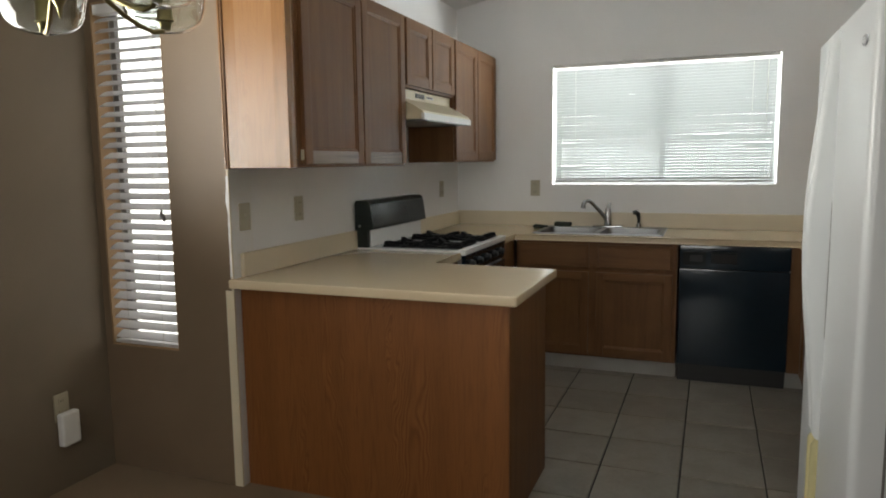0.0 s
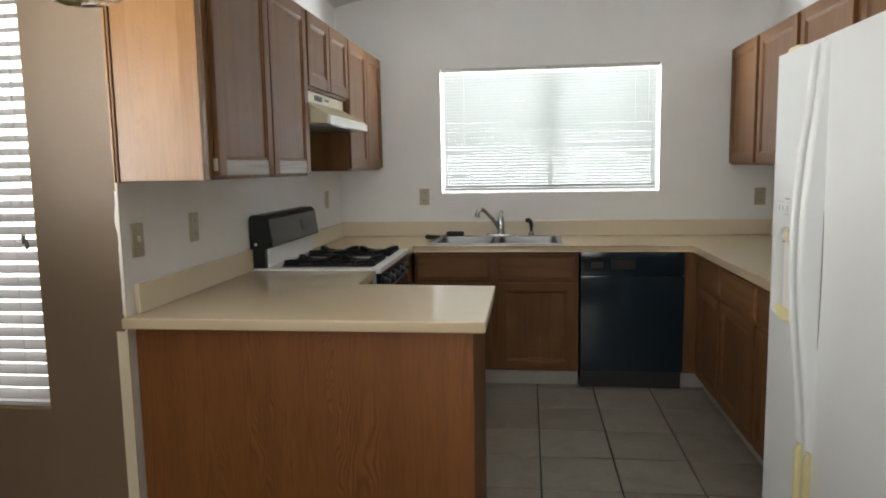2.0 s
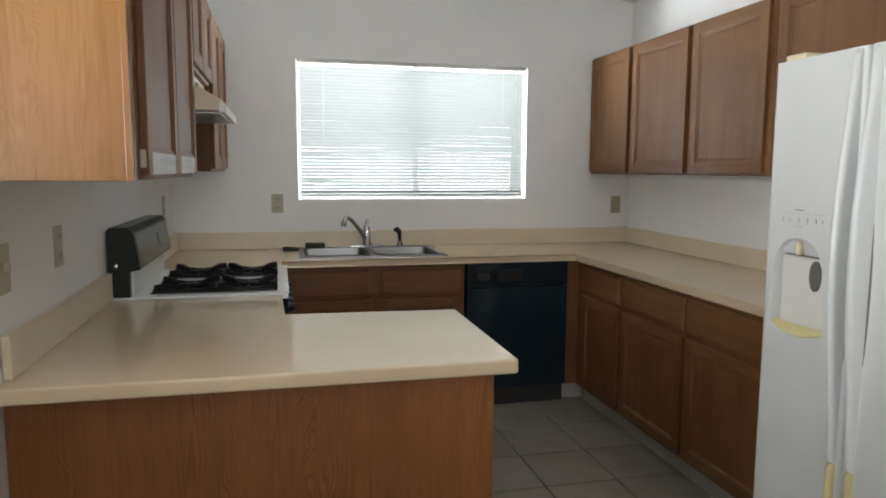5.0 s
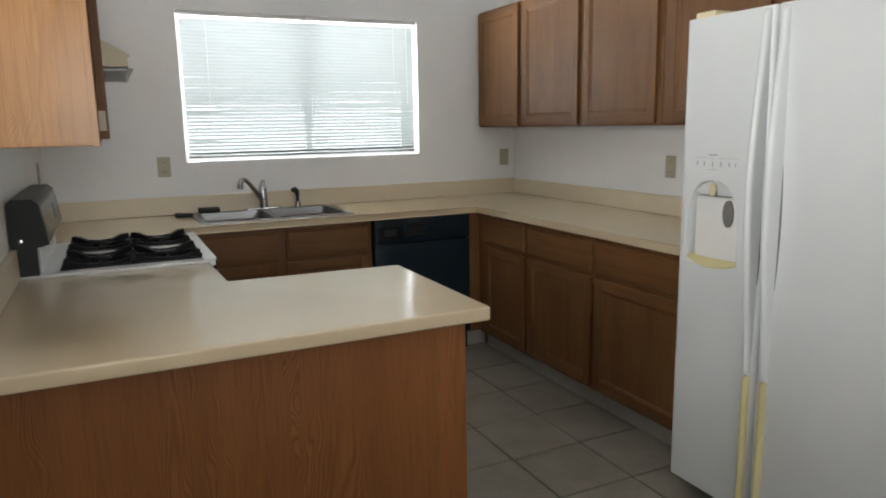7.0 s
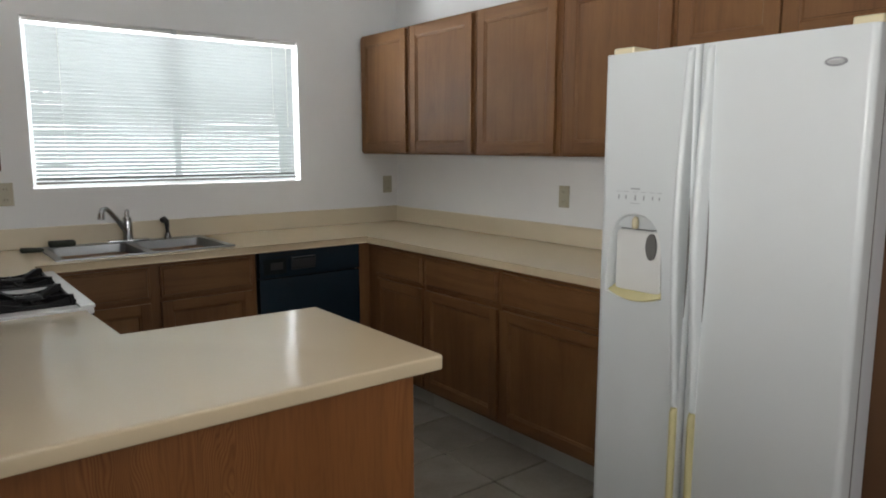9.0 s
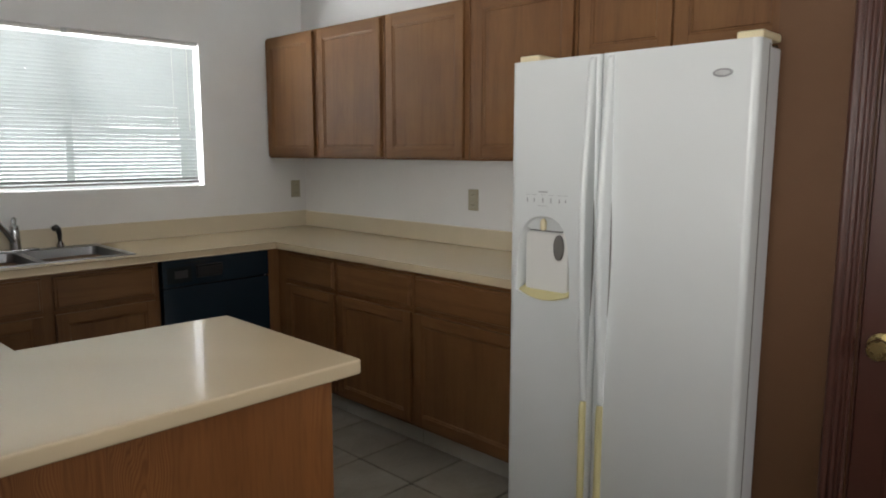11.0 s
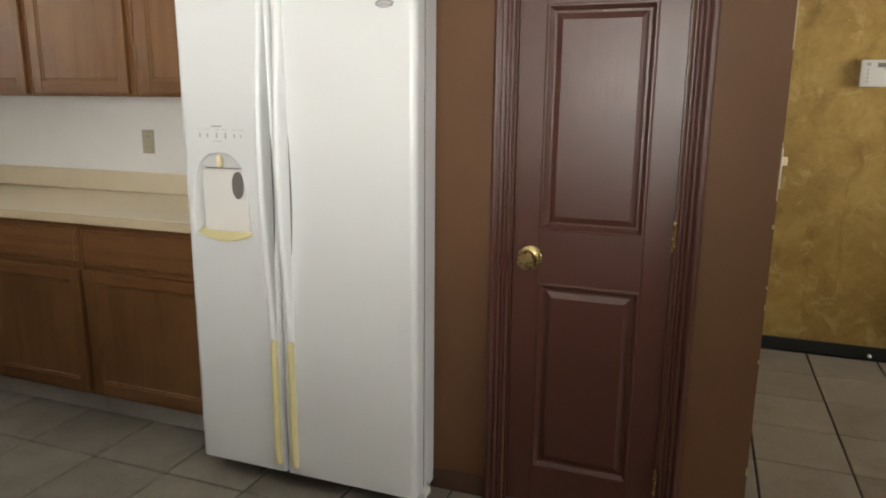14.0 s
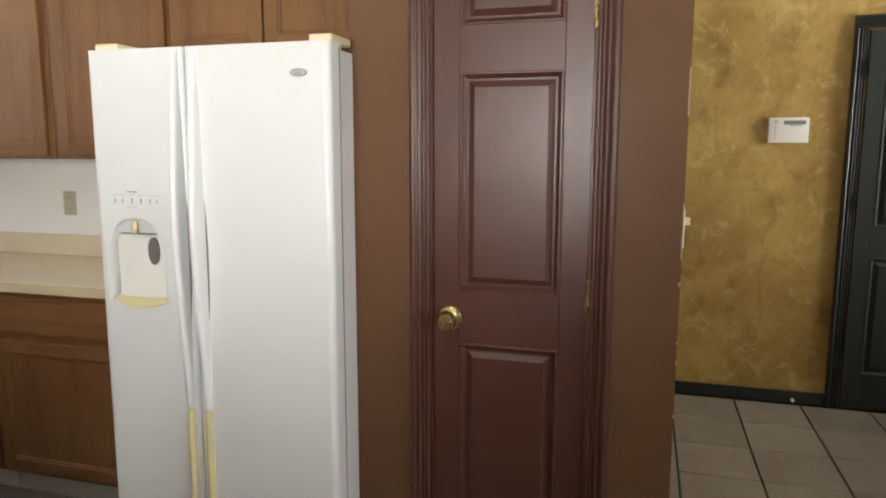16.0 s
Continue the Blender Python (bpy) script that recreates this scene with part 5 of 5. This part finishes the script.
# ---- hall ----
structure("baseboard_hall", boxed(XG - 0.014, XG, -2.505, YP1 + 0.9, 0, 0.072, 0.004), M_BLACKP, "black painted baseboard on the gold wall", "baseboard")
hd, hleaf = panel_door("door_2", "closed black panelled door in the gold wall", XG - 0.024, -3.400, -2.582, 0.012, 2.055, [(0.20, 0.86), (1.02, 1.92)], M_BLACKP, 0.024)
for y, dr in ((-2.574, 1), (-3.408, -1)):
    part("casing", prism(bmesh.new(), [(XG - o * 1.6, y + dr * a) for a, o in casing_profile(CW)], 0.0, 2.066, "z"), M_BLACKP, hd, smooth=30)
part("casing", prism(bmesh.new(), [(XG - o * 1.6, 2.067 + a) for a, o in casing_profile(CW)], -3.408 - CW, -2.574 + CW, "y"), M_BLACKP, hd, smooth=30)
for z in (0.40, 1.16, 1.86):
    part("hinge", boxed(XG - 0.034, XG - 0.022, -2.572, -2.572, z - 0.045, z + 0.045, 0.002), M_BRASS, hd, "brass hinge")

k = thing("alarm_keypad", (XG, -2.221, 1.54), "white alarm keypad with a grey display on the gold wall", "keypad")
part("case", boxed(XG - 0.026, XG, -2.323, -2.121, 1.474, 1.610, 0.006), M_KEYPAD, k, smooth=40)
part("display", boxed(XG - 0.028, XG - 0.025, -2.306, -2.196, 1.572, 1.594, 0.002), M_GREYPL, k, "grey-green display")
part("lower_label", boxed(XG - 0.0275, XG - 0.0255, -2.286, -2.226, 1.562, 1.570), M_INK, k)
for z in (1.500, 1.520, 1.540, 1.560):
    part("indicator", boxed(XG - 0.0275, XG - 0.0255, -2.159, -2.151, z - 0.005, z + 0.005, 0.001), M_INK, k)
part("logo_mark", boxed(XG - 0.0275, XG - 0.0255, -2.166, -2.146, 1.580, 1.595, 0.003), M_INK, k)

ds = thing("door_stop", (XG - 0.014, -2.33, 0.04), "springy door stop with a white tip on the black baseboard", "door stop")
part("spring", tube(bmesh.new(), [(XG - 0.014, -2.33, 0.040), (XG - 0.075, -2.33, 0.042)], 0.005, 8), M_BRASS, ds, smooth=60)
part("rubber_tip", lathe(bmesh.new(), [(0.006, 0.0), (0.010, -0.004), (0.010, -0.016), (0.004, -0.019)], (XG - 0.074, -2.33, 0.042), "x", 12), M_WHITEPL, ds, smooth=50)

# flaked paint and a switch on the pantry corner
sw = thing("light_switch", (XP + 0.06, YP1, 1.2), "white light switch on the pantry's hall side", "switch")
part("plate", boxed(XP + 0.025, XP + 0.095, YP1 - 0.006, YP1, 1.145, 1.262, 0.003), M_WHITEPL, sw)
part("toggle", boxed(XP + 0.052, XP + 0.068, YP1 - 0.022, YP1 - 0.005, 1.212, 1.236, 0.003), M_CREAMPL, sw)
chips = [(1.60, 0.070, 0.003), (1.245, 0.035, 0.002), (1.16, 0.045, 0.003), (1.04, 0.006, 0.005), (0.86, 0.004, 0.004), (0.80, 0.008, 0.003), (0.63, 0.005, 0.004), (0.27, 0.013, 0.004)]
bm = bmesh.new()
for z, h, wd in chips:
    prism(bm, [(XP - 0.0012, YP1 + wd), (XP - 0.0012, YP1 - 0.0012), (XP + wd, YP1 - 0.0012), (XP + wd, YP1 + 0.0005), (XP + 0.0005, YP1 + 0.0005), (XP + 0.0005, YP1 + wd)], z - h, z + h, "z")
structure("trim_corner_chips", bm, M_PLASTER, "bare plaster chips along the pantry corner", "paint chips")

# ---- outlets ----


def wall_plate(face, at, sgn, a, z, w=0.072, h=0.118, label="tan duplex outlet on the wall", sockets=True, category="outlet"):
    base = (at, a, z) if face == "x" else (a, at, z)
    t = thing("wall_outlet", base, label, category, "outlets")

    def bx(a0, a1, z0, z1, d0, d1, bev):
        lo, hi = sorted((at + sgn * d0, at + sgn * d1))
        return boxed(lo, hi, a0, a1, z0, z1, bev) if face == "x" else boxed(a0, a1, lo, hi, z0, z1, bev)

    part("plate", bx(a - w / 2, a + w / 2, z - h / 2, z + h / 2, 0, 0.006, 0.003), M_PLATE, t)
    if sockets:
        for dz in (-0.027, 0.027):
            s = part("socket", bx(a - 0.016, a + 0.016, z + dz - 0.014, z + dz + 0.014, 0.005, 0.009, 0.003), M_PLATE, t)
            for da in (-0.006, 0.006):
                part("slot", bx(a + da - 0.0012, a + da + 0.0012, z + dz - 0.005, z + dz + 0.005, 0.0085, 0.0094, 0), M_BLACKPL, s)
    else:
        part("toggle", bx(a - 0.005, a + 0.005, z - 0.006, z + 0.014, 0.005, 0.018, 0.002), M_PLATE, t)
    return t


wall_plate("x", XL, 1, 0.112, 1.178, label="tan switch plate on the white wall", sockets=False, category="switch")
wall_plate("x", XL, 1, 0.530, 1.187)
wall_plate("x", XL, 1, 2.44, 1.205)
wall_plate("y", YW, -1, -0.601, 1.199)
wall_plate("y", YW, -1, 1.713, 1.177)
wall_plate("x", XR, -1, 1.216, 1.172)
wall_plate("x", XN, 1, -0.245, 0.372, label="cream outlet low on the brown wall")
n = thing("plug_in_freshener", (XN + 0.03, -0.235, 0.29), "white plug-in device in the low outlet", "plug-in")
part("case", boxed(XN + 0.010, XN + 0.048, -0.280, -0.192, 0.205, 0.350, 0.012, 3), M_WHITEPL, n, smooth=50)

# ---- chandelier ----
M_OLDBRASS = plain("tarnished_brass", (0.26, 0.215, 0.10), 0.3, 1.0, 0.25, 0.1, 60)


def chandelier(cx, cy):
    c = thing("chandelier", (cx, cy, 2.62), "brass chandelier with clear glass bowl shades", "chandelier")
    part("canopy", lathe(bmesh.new(), [(0.065, 0.0), (0.062, -0.012), (0.03, -0.028), (0.01, -0.032)], (cx, cy, 2.62), "z", 20), M_OLDBRASS, c, smooth=50)
    part("chain", tube(bmesh.new(), [(cx, cy, 2.59), (cx, cy, 2.106)], 0.007, 8), M_OLDBRASS, c, smooth=60)
    part("column", lathe(bmesh.new(), [(0.004, 2.116), (0.016, 2.096), (0.022, 2.026), (0.012, 1.966), (0.028, 1.906), (0.040, 1.891), (0.034, 1.857), (0.014, 1.832), (0.022, 1.812), (0.018, 1.792), (0.007, 1.772), (0.002, 1.747)], (cx, cy, 0), "z", 20), M_OLDBRASS, c, smooth=50)
    for k in range(5):
        a = radians(3.3 + 72 * k)
        ca, sa = math.cos(a), math.sin(a)

        def at(r, z):
            return (cx + r * ca, cy + r * sa, z)

        arm = part("arm", tube(bmesh.new(), [at(0.025, 1.887), at(0.07, 1.842), at(0.12, 1.806), at(0.165, 1.776), at(0.205, 1.757), at(0.240, 1.748), at(0.265, 1.754), at(0.275, 1.769)], 0.0062, 10), M_OLDBRASS, c, smooth=60)
        part("socket", lathe(bmesh.new(), [(0.006, 1.757), (0.013, 1.763), (0.016, 1.779), (0.024, 1.783), (0.020, 1.791), (0.019, 1.847), (0.016, 1.857), (0.004, 1.858)], at(0.275, 0), "z", 16), M_OLDBRASS, arm, smooth=50)
        prof = [(0.020, 1.753), (0.045, 1.755), (0.070, 1.763), (0.090, 1.781), (0.101, 1.808), (0.106, 1.845), (0.113, 1.870)]
        prof += [(r - 0.003, z + 0.002) for r, z in prof[::-1]]
        bm = bmesh.new()
        rings = []
        for r, z in prof:
            rings.append([bm.verts.new((cx + 0.275 * ca + r * math.cos(2 * math.pi * i / 28), cy + 0.275 * sa + r * math.sin(2 * math.pi * i / 28), z)) for i in range(28)])
        for r0, r1 in zip(rings, rings[1:] + rings[:1]):
            for i in range(28):
                bm.faces.new((r0[i], r0[(i + 1) % 28], r1[(i + 1) % 28], r1[i]))
        part("shade", bm, M_SHADE, arm, "clear glass bowl shade", smooth=60)
    return c


chandelier(-0.811, -1.085)

# ---- floor tiles, each its own piece ----
floor_ob = bpy.data.objects["floor"]
GAP = 0.0080
bm = boxed(-PITCH / 2 + GAP / 2, PITCH / 2 - GAP / 2, -PITCH / 2 + GAP / 2, PITCH / 2 - GAP / 2, -0.012, 0.0, 0.003, 1)
tile_mesh = bpy.data.meshes.new("tile")
bm.to_mesh(tile_mesh)
bm.free()
tile_mesh.materials.append(M_TILE)
rnd = random.Random(11)
for i in range(-3, 12):
    for j in range(-10, 7):
        # the hall's rows were set out from another line
        x0 = 0.9 - PITCH if j > -5 else 0.085
        x, y = x0 + PITCH * (i - 1) + PITCH / 2, 0.07 + PITCH * j + PITCH / 2
        if x < (-0.02 if j > -5 else -0.2) and y < 0.8 or x > XR and y > -1.0 or x > XG + 0.1:
            continue
        t = new("tile", tile_mesh)
        t.parent = floor_ob
        t.matrix_basis = pose(x, y, rnd.uniform(-0.0006, 0.0006), rnd.uniform(-0.12, 0.12), rnd.uniform(-0.12, 0.12), rnd.uniform(-0.15, 0.15))
